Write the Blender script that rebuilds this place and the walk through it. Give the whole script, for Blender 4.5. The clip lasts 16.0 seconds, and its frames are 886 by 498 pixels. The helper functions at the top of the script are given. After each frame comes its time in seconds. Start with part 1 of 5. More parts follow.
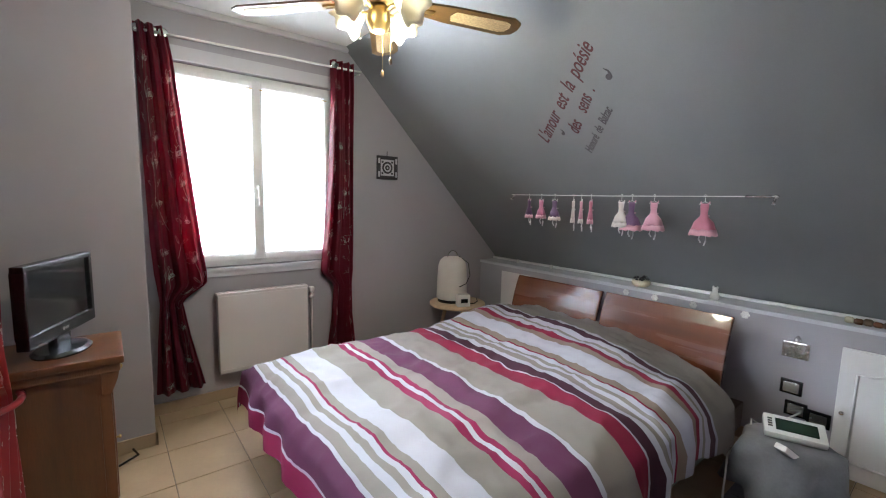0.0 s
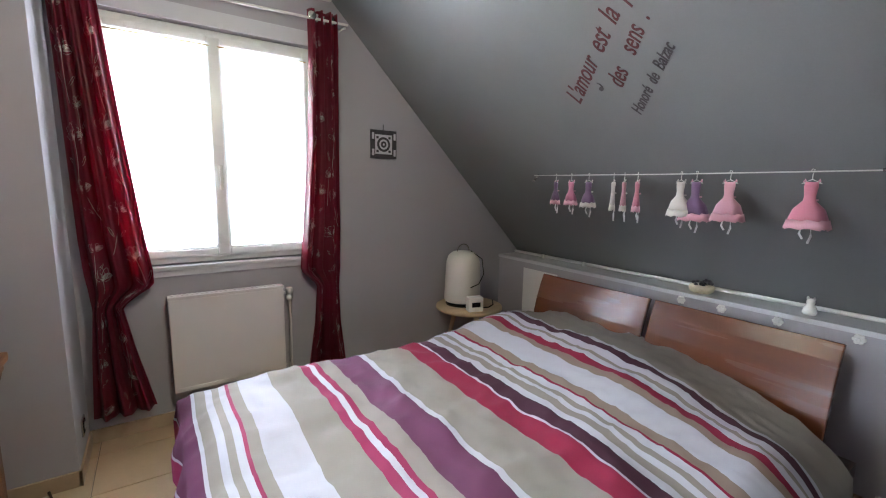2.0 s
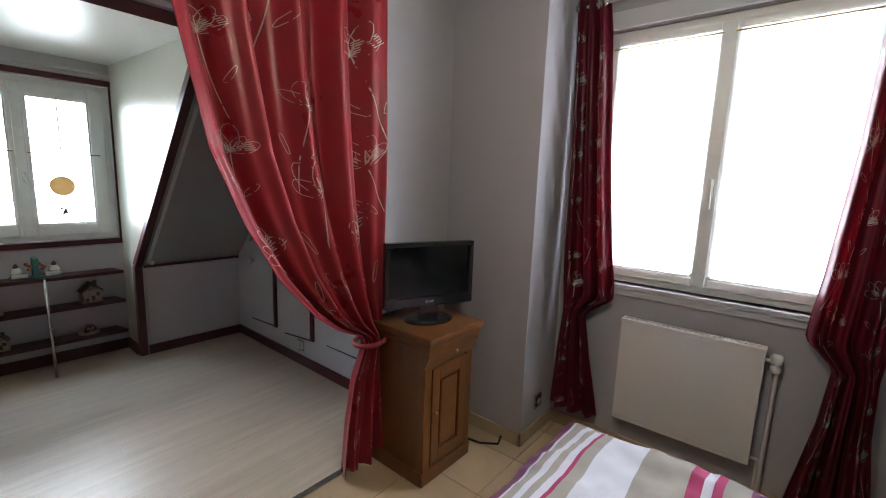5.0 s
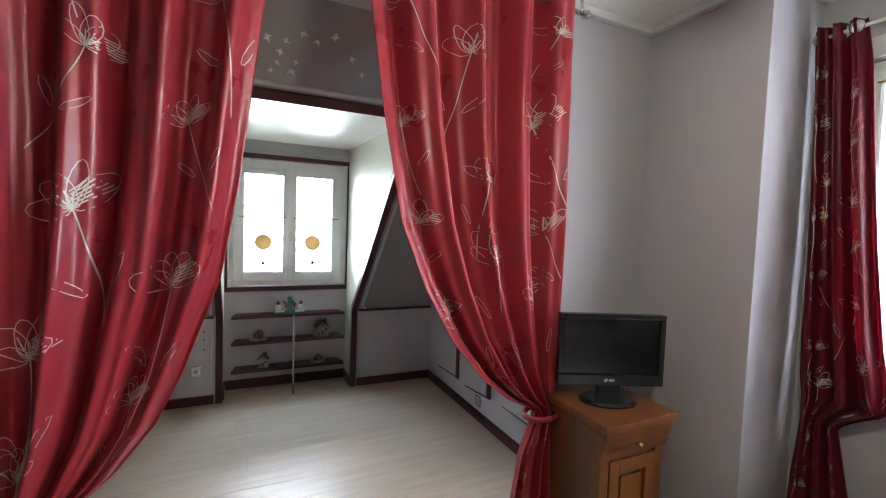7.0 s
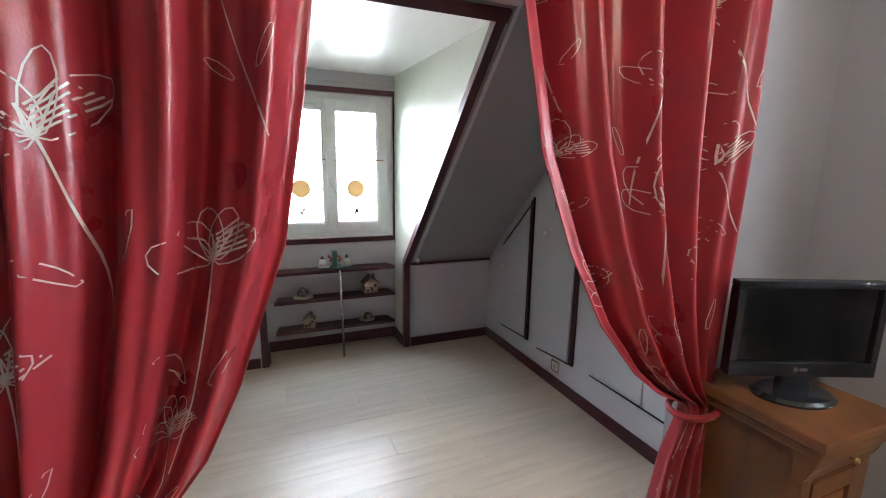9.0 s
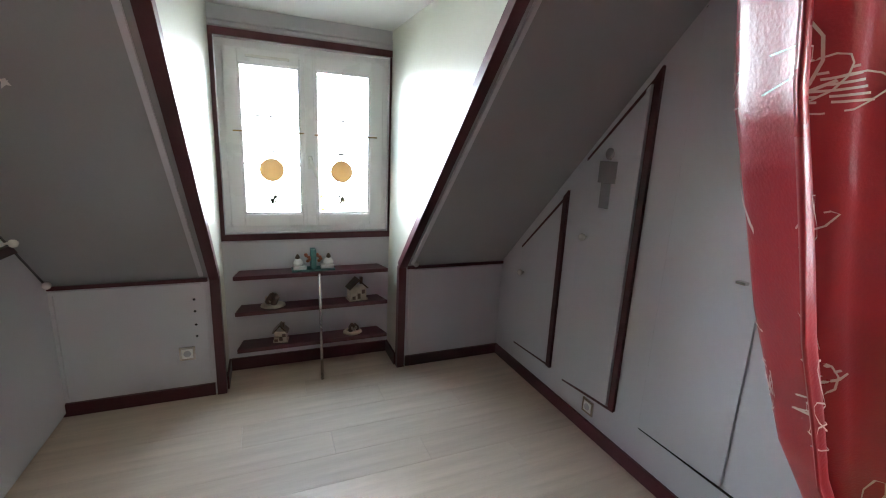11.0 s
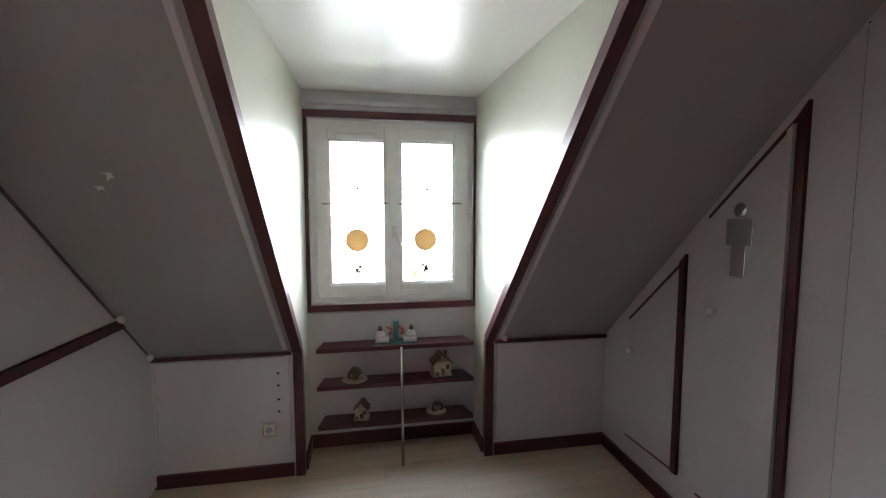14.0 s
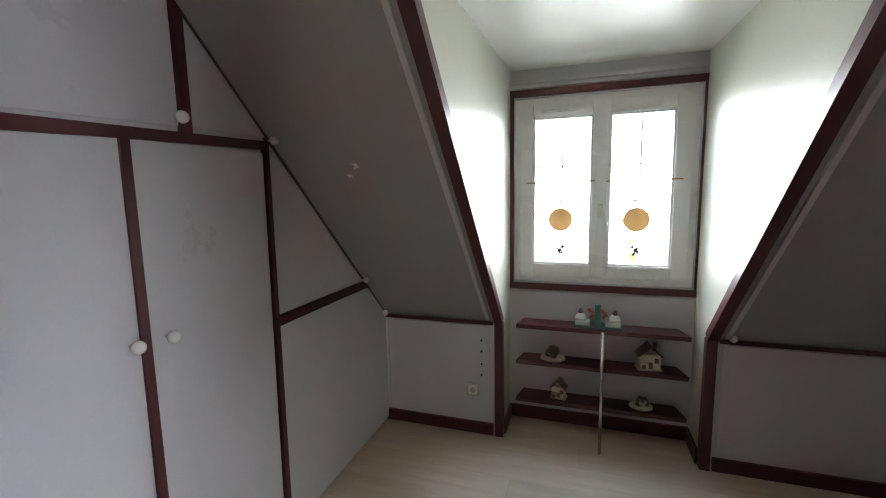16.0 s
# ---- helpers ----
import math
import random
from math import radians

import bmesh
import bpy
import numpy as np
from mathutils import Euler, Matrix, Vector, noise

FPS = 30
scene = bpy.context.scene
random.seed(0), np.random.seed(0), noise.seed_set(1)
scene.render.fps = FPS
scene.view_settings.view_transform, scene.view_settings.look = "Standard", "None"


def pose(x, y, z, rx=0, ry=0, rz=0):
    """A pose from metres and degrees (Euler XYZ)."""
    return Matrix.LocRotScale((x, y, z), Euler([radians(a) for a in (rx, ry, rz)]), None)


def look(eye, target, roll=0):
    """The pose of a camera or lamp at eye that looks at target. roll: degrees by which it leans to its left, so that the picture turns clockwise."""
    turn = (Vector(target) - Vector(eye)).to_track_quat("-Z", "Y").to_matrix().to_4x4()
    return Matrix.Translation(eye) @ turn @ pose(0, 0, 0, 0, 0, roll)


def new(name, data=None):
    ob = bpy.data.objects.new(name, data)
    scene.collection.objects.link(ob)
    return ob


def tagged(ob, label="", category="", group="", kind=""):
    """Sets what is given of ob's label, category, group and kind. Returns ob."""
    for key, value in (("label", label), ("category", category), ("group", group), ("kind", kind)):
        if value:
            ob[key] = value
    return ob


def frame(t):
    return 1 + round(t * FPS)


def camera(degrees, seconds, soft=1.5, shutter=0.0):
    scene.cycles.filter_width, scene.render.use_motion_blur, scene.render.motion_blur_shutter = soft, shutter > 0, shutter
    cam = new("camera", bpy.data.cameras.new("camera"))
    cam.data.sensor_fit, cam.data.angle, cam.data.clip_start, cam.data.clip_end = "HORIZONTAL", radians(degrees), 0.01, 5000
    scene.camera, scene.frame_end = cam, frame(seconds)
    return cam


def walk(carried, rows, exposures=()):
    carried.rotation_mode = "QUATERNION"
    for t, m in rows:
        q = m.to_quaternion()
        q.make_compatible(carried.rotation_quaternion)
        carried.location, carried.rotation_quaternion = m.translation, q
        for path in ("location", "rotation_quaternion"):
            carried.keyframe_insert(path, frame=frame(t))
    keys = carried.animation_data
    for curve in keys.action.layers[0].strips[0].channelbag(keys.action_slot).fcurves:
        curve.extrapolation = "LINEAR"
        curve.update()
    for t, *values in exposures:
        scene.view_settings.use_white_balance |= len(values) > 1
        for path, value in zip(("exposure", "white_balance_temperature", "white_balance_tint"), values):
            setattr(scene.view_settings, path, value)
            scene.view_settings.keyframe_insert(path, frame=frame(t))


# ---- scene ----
cam = camera(92.5, 16.0, soft=1.1)
PATH = [
    (0, (0.214, 0.365, 1.412), (1.451, 1.92, 1.18), 1.3),
    (0.5, (0.247, 0.423, 1.422), (1.499, 1.971, 1.235), 0.0),
    (1, (0.386, 0.529, 1.393), (1.609, 2.093, 1.153), -0.8),
    (1.5, (0.579, 0.643, 1.391), (1.772, 2.227, 1.138), 0.9),
    (2, (0.731, 0.741, 1.382), (1.843, 2.377, 1.091), 1.0),
    (2.5, (0.841, 0.885, 1.403), (1.764, 2.633, 1.1), 0.4),
    (3, (0.99, 0.974, 1.39), (1.525, 2.877, 1.09), -0.2),
    (3.5, (1.174, 1.005, 1.404), (1.133, 2.979, 1.087), 2.8),
    (4, (1.267, 1.084, 1.39), (0.775, 2.994, 1.057), 2.4),
    (4.5, (1.34, 1.15, 1.397), (0.478, 2.926, 1.081), 2.2),
    (5, (1.374, 1.17, 1.422), (0.12, 2.697, 1.111), 2.1),
    (5.2, (1.408, 1.182, 1.426), (0.026, 2.595, 1.122), 2.3),
    (7.3, (1.392, 1.24, 1.492), (-0.441, 2.034, 1.386), 1.2),
    (7.5, (1.37, 1.228, 1.491), (-0.471, 1.999, 1.362), 0.5),
    (8, (1.176, 1.182, 1.482), (-0.667, 1.932, 1.278), 0.2),
    (8.5, (0.982, 1.14, 1.468), (-0.852, 1.875, 1.156), 0.2),
    (10.8, (0.2, 1.296, 1.447), (-1.593, 2.065, 1.006), 2.4),
    (11, (0.154, 1.339, 1.434), (-1.647, 2.095, 1.002), 2.7),
    (11.5, (0.073, 1.398, 1.444), (-1.776, 2.029, 1.017), 2.8),
    (12, (0.037, 1.409, 1.451), (-1.859, 1.891, 1.035), 2.1),
    (12.5, (0.009, 1.42, 1.456), (-1.898, 1.877, 1.062), 1.6),
    (13, (-0.013, 1.407, 1.468), (-1.941, 1.87, 1.208), 0.9),
    (13.5, (-0.029, 1.401, 1.481), (-1.959, 1.88, 1.266), -0.1),
    (14, (-0.046, 1.436, 1.468), (-2.008, 1.785, 1.296), -0.0),
    (14.5, (-0.041, 1.506, 1.463), (-2.032, 1.537, 1.284), 0.7),
    (15, (-0.024, 1.557, 1.442), (-1.994, 1.275, 1.248), 0.1),
    (15.5, (-0.029, 1.541, 1.454), (-1.952, 1.044, 1.225), -0.7),
    (16, (-0.031, 1.51, 1.466), (-1.912, 0.882, 1.208), -1.1),
]
EXPOSURES = [(0.0, 0.45, 6100, 9), (2.0, 0.4, 6100, 10), (3.5, 0.4, 6150, 10), (4.5, 0.4, 6300, 10), (5.0, -0.15, 6350, 10), (7.5, 0.45, 6250, 10), (8.5, 0.5, 6250, 10), (11.0, 0.45, 6300, 11), (12.5, 0.4, 6450, 11), (14.5, 0.15, 6550, 11), (16.0, 0.1, 6550, 10)]
walk(cam, [(t, look(eye, target, roll)) for t, eye, target, roll in PATH], EXPOSURES)

# ---- light ----
world = bpy.data.worlds.new("sky")
scene.world = world
world.use_nodes = True
wn = world.node_tree
sky = wn.nodes.new("ShaderNodeTexSky")
sky.sky_type = 'NISHITA'
sky.sun_disc = False
sky.sun_elevation = radians(48)
sky.sun_rotation = radians(200)
wn.links.new(sky.outputs[0], wn.nodes["Background"].inputs[0])
wn.nodes["Background"].inputs[1].default_value = 0.12

sun = new("sun", bpy.data.lights.new("sun", 'SUN'))
sun.data.energy = 3.0
sun.data.angle = radians(0.5)
sun.data.color = (1.0, 0.95, 0.87)
sun.matrix_world = look((0, 0, 8), (0.6, 2.2, 5.2))


def area_lamp(name, eye, target, w, h, power, col):
    d = bpy.data.lights.new(name, 'AREA')
    d.shape, d.size, d.size_y, d.energy, d.color = 'RECTANGLE', w, h, power, col
    o = new(name, d)
    o.matrix_world = look(eye, target)
    return o


area_lamp("daylight_bedroom_window", (1.055, 3.72, 1.57), (1.055, 0, 1.3), 1.0, 1.2, 150, (0.85, 0.91, 1.0))
area_lamp("daylight_dormer_window", (-3.35, 1.6, 2.42), (-0.2, 1.6, 1.25), 1.7, 0.85, 120, (0.58, 0.79, 1.0))
bulb = new("fan_bulbs", bpy.data.lights.new("fan_bulbs", 'POINT'))
bulb.data.energy, bulb.data.color, bulb.data.shadow_soft_size = 28, (1.0, 0.96, 0.74), 0.09
bulb.location = (1.117, 1.949, 2.06)


# ---- materials ----
def mat(name, col, rough=0.6, metal=0.0, var=0.08, scale=3.0, bump=0.1, bscale=60.0, spec=0.5, stretch=(1, 1, 1), coat=0.0):
    """A surface with broad tone variation, fine grain and fine relief."""
    m = bpy.data.materials.new(name)
    m.use_nodes = True
    nt = m.node_tree
    b = nt.nodes["Principled BSDF"]
    tc = nt.nodes.new("ShaderNodeTexCoord")
    mp = nt.nodes.new("ShaderNodeMapping")
    mp.inputs["Scale"].default_value = stretch
    nt.links.new(tc.outputs["Object"], mp.inputs[0])
    n1 = nt.nodes.new("ShaderNodeTexNoise")
    n1.inputs["Scale"].default_value = scale
    n1.inputs["Detail"].default_value = 6
    n2 = nt.nodes.new("ShaderNodeTexNoise")
    n2.inputs["Scale"].default_value = bscale
    n2.inputs["Detail"].default_value = 3
    for n in (n1, n2):
        nt.links.new(mp.outputs[0], n.inputs["Vector"])
    mix = nt.nodes.new("ShaderNodeMix")
    mix.data_type = 'RGBA'
    mix.inputs[6].default_value = (*[c * (1 - var) for c in col], 1)
    mix.inputs[7].default_value = (*[min(1, c * (1 + var)) for c in col], 1)
    add = nt.nodes.new("ShaderNodeMath")
    add.operation = 'MULTIPLY_ADD'
    add.inputs[1].default_value = 0.35
    nt.links.new(n2.outputs[0], add.inputs[0])
    mul = nt.nodes.new("ShaderNodeMath")
    mul.operation = 'MULTIPLY_ADD'
    mul.inputs[1].default_value = 1.6
    mul.inputs[2].default_value = -0.47
    nt.links.new(n1.outputs[0], mul.inputs[0])
    nt.links.new(mul.outputs[0], add.inputs[2])
    nt.links.new(add.outputs[0], mix.inputs[0])
    nt.links.new(mix.outputs[2], b.inputs["Base Color"])
    b.inputs["Roughness"].default_value = rough
    b.inputs["Metallic"].default_value = metal
    b.inputs["Specular IOR Level"].default_value = spec
    b.inputs["Coat Weight"].default_value = coat
    rr = nt.nodes.new("ShaderNodeMath")
    rr.operation = 'MULTIPLY_ADD'
    rr.inputs[1].default_value = 0.12
    rr.inputs[2].default_value = rough - 0.06
    nt.links.new(n1.outputs[0], rr.inputs[0])
    nt.links.new(rr.outputs[0], b.inputs["Roughness"])
    if bump:
        bp = nt.nodes.new("ShaderNodeBump")
        bp.inputs["Strength"].default_value = bump
        bp.inputs["Distance"].default_value = 0.004
        nt.links.new(n2.outputs[0], bp.inputs["Height"])
        nt.links.new(bp.outputs[0], b.inputs["Normal"])
    return m


def per_piece(m, amount):
    """Shifts the tone of every piece by its own random value."""
    nt = m.node_tree
    b = nt.nodes["Principled BSDF"]
    src = b.inputs["Base Color"].links[0].from_socket
    oi = nt.nodes.new("ShaderNodeObjectInfo")
    mr = nt.nodes.new("ShaderNodeMapRange")
    mr.inputs[3].default_value = 1 - amount
    mr.inputs[4].default_value = 1 + amount
    nt.links.new(oi.outputs["Random"], mr.inputs[0])
    hs = nt.nodes.new("ShaderNodeHueSaturation")
    nt.links.new(mr.outputs[0], hs.inputs["Value"])
    nt.links.new(src, hs.inputs["Color"])
    nt.links.new(hs.outputs[0], b.inputs["Base Color"])
    return m


WALL = mat("grey_paint", (0.365, 0.345, 0.37), 0.62, var=0.05, scale=1.6, bump=0.12, bscale=180)
SLOPE = mat("satin_grey_paint", (0.285, 0.285, 0.285), 0.40, var=0.07, scale=1.8, bump=0.12, bscale=150)
# darker, glossier copy of SLOPE, only for the slope above the bed
SLOPE_EAST = mat("satin_grey_paint_darker", (0.165, 0.168, 0.168), 0.33, var=0.13, scale=1.6, bump=0.12, bscale=150)
PANEL = mat("satin_grey_panel", (0.53, 0.535, 0.56), 0.30, var=0.05, scale=2.2, bump=0.08, bscale=120)
PALE = mat("pale_grey_paint", (0.54, 0.535, 0.56), 0.42, var=0.05, scale=2, bump=0.08, bscale=140)
CEIL = mat("white_ceiling_paint", (0.74, 0.73, 0.69), 0.42, var=0.04, scale=1.2, bump=0.1, bscale=160)
DORMER = mat("dormer_satin_paint", (0.56, 0.56, 0.47), 0.34, var=0.05, scale=1.5, bump=0.1, bscale=150)
WHITE = mat("white_gloss_paint", (0.78, 0.77, 0.76), 0.35, var=0.03, scale=4, bump=0.05, bscale=90)
PVC = mat("white_pvc", (0.80, 0.80, 0.80), 0.28, var=0.02, scale=5, bump=0.02)
BURG = mat("burgundy_paint", (0.058, 0.008, 0.012), 0.42, var=0.25, scale=6, bump=0.15, bscale=80)
BURG_SHELF = mat("burgundy_shelf_paint", (0.06, 0.008, 0.013), 0.38, var=0.2, scale=6, bump=0.1, bscale=80)
LAM = per_piece(mat("pale_laminate", (0.52, 0.42, 0.325), 0.36, var=0.16, scale=3.0, bump=0.05, bscale=40, stretch=(7, 0.6, 1)), 0.06)
TILE = per_piece(mat("beige_floor_tile", (0.44, 0.315, 0.195), 0.3, var=0.12, scale=5, bump=0.06, bscale=50), 0.05)
GROUT = mat("tile_grout", (0.20, 0.155, 0.11), 0.9, var=0.2, scale=12)
GAP = mat("laminate_underlay", (0.25, 0.20, 0.15), 0.9)
SKIRT = mat("tile_skirting", (0.42, 0.31, 0.20), 0.4, var=0.1, scale=6)
OAK = mat("honey_oak", (0.105, 0.034, 0.0065), 0.40, var=0.5, scale=2.5, bump=0.2, bscale=35, stretch=(6, 6, 0.7), coat=0.08)
CHERRY = mat("cherry_headboard", (0.11, 0.029, 0.008), 0.27, var=0.25, scale=1.8, bump=0.05, bscale=30, stretch=(1, 0.5, 6), coat=0.5)
DARKWOOD = mat("dark_bed_wood", (0.035, 0.018, 0.014), 0.35, var=0.3, scale=4)
PALEWOOD = mat("pale_pine", (0.50, 0.37, 0.23), 0.5, var=0.2, scale=4, stretch=(1, 6, 1), bump=0.1)
BLACK = mat("black_plastic", (0.008, 0.008, 0.009), 0.2, var=0.2, scale=8, bump=0.02)
SCREEN = mat("dark_lcd_screen", (0.004, 0.0045, 0.005), 0.12, var=0.05, bump=0.0)
CHROME = mat("brushed_chrome", (0.62, 0.60, 0.58), 0.25, 1.0, var=0.06, scale=20, bump=0.05)
BRASS = mat("aged_brass", (0.42, 0.30, 0.13), 0.35, 1.0, var=0.2, scale=20, bump=0.05)
PORCELAIN = mat("white_porcelain", (0.75, 0.74, 0.70), 0.2, var=0.04, scale=8, bump=0.0)
RADMAT = mat("radiator_enamel", (0.62, 0.59, 0.57), 0.33, var=0.03, scale=3, bump=0.03)


def cloth(name, col, trans, rough=0.45, var=0.15, sheen=0.3, wave=260.0):
    m = mat(name, col, rough, var=var, scale=5, bump=0.15, bscale=wave)
    nt = m.node_tree
    b = nt.nodes["Principled BSDF"]
    b.inputs["Sheen Weight"].default_value = sheen
    if trans:
        tr = nt.nodes.new("ShaderNodeBsdfTranslucent")
        tr.inputs[0].default_value = (*[min(1, c * 1.6) for c in col], 1)
        ms = nt.nodes.new("ShaderNodeMixShader")
        ms.inputs[0].default_value = trans
        nt.links.new(b.outputs[0], ms.inputs[1])
        nt.links.new(tr.outputs[0], ms.inputs[2])
        nt.links.new(ms.outputs[0], nt.nodes["Material Output"].inputs[0])
    return m


CURTAIN = cloth("red_satin_curtain", (0.30, 0.026, 0.036), 0.24, 0.29, var=0.06, sheen=0.0)
CURTAIN_W = cloth("wine_satin_curtain", (0.15, 0.011, 0.026), 0.6, 0.36, var=0.08, sheen=0.0)
SILVER = cloth("silver_embroidery", (0.62, 0.52, 0.48), 0.1, 0.35)
SHEER = cloth("white_sheer_net", (0.85, 0.84, 0.78), 0.75, 0.8, var=0.05)
weave = SHEER.node_tree
gaps = weave.nodes.new("ShaderNodeBsdfTransparent")
open_mix = weave.nodes.new("ShaderNodeMixShader")
open_mix.inputs[0].default_value = 0.40
weave.links.new(weave.nodes["Material Output"].inputs[0].links[0].from_socket, open_mix.inputs[1])
weave.links.new(gaps.outputs[0], open_mix.inputs[2])
weave.links.new(open_mix.outputs[0], weave.nodes["Material Output"].inputs[0])
GREYCLOTH = cloth("grey_knit_throw", (0.16, 0.16, 0.165), 0, 0.95, var=0.4, wave=90)


def glass_mat():
    m = bpy.data.materials.new("window_glass")
    m.use_nodes = True
    nt = m.node_tree
    g = nt.nodes.new("ShaderNodeBsdfGlossy")
    g.inputs["Roughness"].default_value = 0.02
    t = nt.nodes.new("ShaderNodeBsdfTransparent")
    f = nt.nodes.new("ShaderNodeFresnel")
    mx = nt.nodes.new("ShaderNodeMixShader")
    nt.links.new(f.outputs[0], mx.inputs[0])
    nt.links.new(t.outputs[0], mx.inputs[1])
    nt.links.new(g.outputs[0], mx.inputs[2])
    nt.links.new(mx.outputs[0], nt.nodes["Material Output"].inputs[0])
    return m


GLASS = glass_mat()


def glow(name, col, strength):
    m = bpy.data.materials.new(name)
    m.use_nodes = True
    b = m.node_tree.nodes["Principled BSDF"]
    b.inputs["Base Color"].default_value = (*col, 1)
    b.inputs["Emission Color"].default_value = (*col, 1)
    b.inputs["Emission Strength"].default_value = strength
    return m


def stripe_mat():
    """Duvet cover: bands across the bed, by distance from its foot."""
    m = cloth("striped_cotton", (0.5, 0.5, 0.5), 0, 0.85, sheen=0.0, wave=320)
    nt = m.node_tree
    b = nt.nodes["Principled BSDF"]
    purple, white, beige = (0.115, 0.024, 0.075), (0.52, 0.52, 0.60), (0.27, 0.245, 0.22)
    wine, plum, brown, mag = (0.24, 0.005, 0.042), (0.060, 0.014, 0.035), (0.27, 0.205, 0.165), (0.26, 0.006, 0.07)
    foot = ((0.300, mag), (0.655, white), (0.675, purple), (0.800, white), (0.807, beige), (0.838, white), (0.873, beige), (0.900, white), (0.920, mag),
            (0.934, beige), (0.967, white), (1.090, beige), (1.232, mag), (1.270, white), (1.297, mag), (1.318, beige), (1.385, purple), (1.525, white), (1.538, beige),
            (1.745, wine), (1.860, white), (1.872, plum))
    head = ((0.0, plum), (1.945, white), (1.985, beige), (2.015, white), (2.048, beige), (2.072, white), (2.110, wine), (2.125, brown), (2.170, white), (2.305, brown),
            (2.355, wine), (2.405, white), (2.440, beige), (2.470, white), (2.520, plum), (2.575, white), (2.600, beige))
    tc = nt.nodes.new("ShaderNodeTexCoord")
    sx = nt.nodes.new("ShaderNodeSeparateXYZ")
    nt.links.new(tc.outputs["UV"], sx.inputs[0])
    ramps = []
    for bands in (foot, head):
        r = nt.nodes.new("ShaderNodeValToRGB")
        r.color_ramp.interpolation = 'CONSTANT'
        els = r.color_ramp.elements
        while len(els) < len(bands):
            els.new(0.5)
        for e, (x, c) in zip(els, bands):
            e.position = x / 3.2
            e.color = (*c, 1)
        nt.links.new(sx.outputs[0], r.inputs[0])
        ramps.append(r)
    past = nt.nodes.new("ShaderNodeMath")
    past.operation = 'GREATER_THAN'
    past.inputs[1].default_value = 1.90 / 3.2
    nt.links.new(sx.outputs[0], past.inputs[0])
    both = nt.nodes.new("ShaderNodeMix")
    both.data_type = 'RGBA'
    nt.links.new(past.outputs[0], both.inputs[0])
    nt.links.new(ramps[0].outputs[0], both.inputs[6])
    nt.links.new(ramps[1].outputs[0], both.inputs[7])
    src = b.inputs["Base Color"].links[0].from_node
    src.inputs[6].default_value = (0.86, 0.86, 0.86, 1)
    src.inputs[7].default_value = (1, 1, 1, 1)
    mm = nt.nodes.new("ShaderNodeMix")
    mm.data_type = 'RGBA'
    mm.blend_type = 'MULTIPLY'
    mm.inputs[0].default_value = 1
    nt.links.new(both.outputs[2], mm.inputs[6])
    nt.links.new(src.outputs[2], mm.inputs[7])
    nt.links.new(mm.outputs[2], b.inputs["Base Color"])
    return m


STRIPES = stripe_mat()


# ---- builders ----
def put(name, bm, m, parent=None, smooth=False):
    me = bpy.data.meshes.new(name)
    bmesh.ops.recalc_face_normals(bm, faces=bm.faces)
    if smooth:
        for f in bm.faces:
            f.smooth = True
    bm.to_mesh(me)
    bm.free()
    me.materials.append(m)
    o = new(name, me)
    if parent:
        adopt(o, parent)
    return o


def adopt(o, parent):
    o.parent = parent
    o.matrix_parent_inverse = parent.matrix_basis.inverted()


def thing(name, label, category, x, y, z, group=""):
    e = new(name)
    e.empty_display_size = 0.1
    e.matrix_basis = Matrix.Translation((x, y, z))
    return tagged(e, label, category, group)


def add_box(bm, x0, x1, y0, y1, z0, z1, bevel=0.0, m=None):
    ret = bmesh.ops.create_cube(bm, size=1)
    vs = ret["verts"]
    for v in vs:
        v.co = Vector(((x0 + x1) / 2 + v.co.x * (x1 - x0), (y0 + y1) / 2 + v.co.y * (y1 - y0), (z0 + z1) / 2 + v.co.z * (z1 - z0)))
        if m is not None:
            v.co = m @ v.co
    if bevel:
        es = {e for v in vs for e in v.link_edges}
        bmesh.ops.bevel(bm, geom=list(es), offset=bevel, segments=2, affect='EDGES', profile=0.7)


def box(name, x0, x1, y0, y1, z0, z1, m, bevel=0.0, parent=None, turn=None):
    bm = bmesh.new()
    add_box(bm, x0, x1, y0, y1, z0, z1, bevel, turn)
    return put(name, bm, m, parent)


def boxes(name, rows, m, bevel=0.0, parent=None):
    bm = bmesh.new()
    for r in rows:
        add_box(bm, *r, bevel)
    return put(name, bm, m, parent)


def add_prism(bm, pts, axis, a, b, bevel=0.0):
    """pts in the two other axes, in order; extruded along axis from a to b."""
    def co(p, q):
        return (q, p[0], p[1]) if axis == "x" else (p[0], q, p[1]) if axis == "y" else (p[0], p[1], q)
    va = [bm.verts.new(co(p, a)) for p in pts]
    vb = [bm.verts.new(co(p, b)) for p in pts]
    bm.faces.new(va)
    bm.faces.new(vb[::-1])
    for i in range(len(pts)):
        j = (i + 1) % len(pts)
        bm.faces.new((va[i], vb[i], vb[j], va[j]))
    if bevel:
        es = {e for v in va + vb for e in v.link_edges}
        bmesh.ops.bevel(bm, geom=list(es), offset=bevel, segments=2, affect='EDGES', profile=0.7)


def prism(name, pts, axis, a, b, m, bevel=0.0, parent=None):
    bm = bmesh.new()
    add_prism(bm, pts, axis, a, b, bevel)
    return put(name, bm, m, parent)


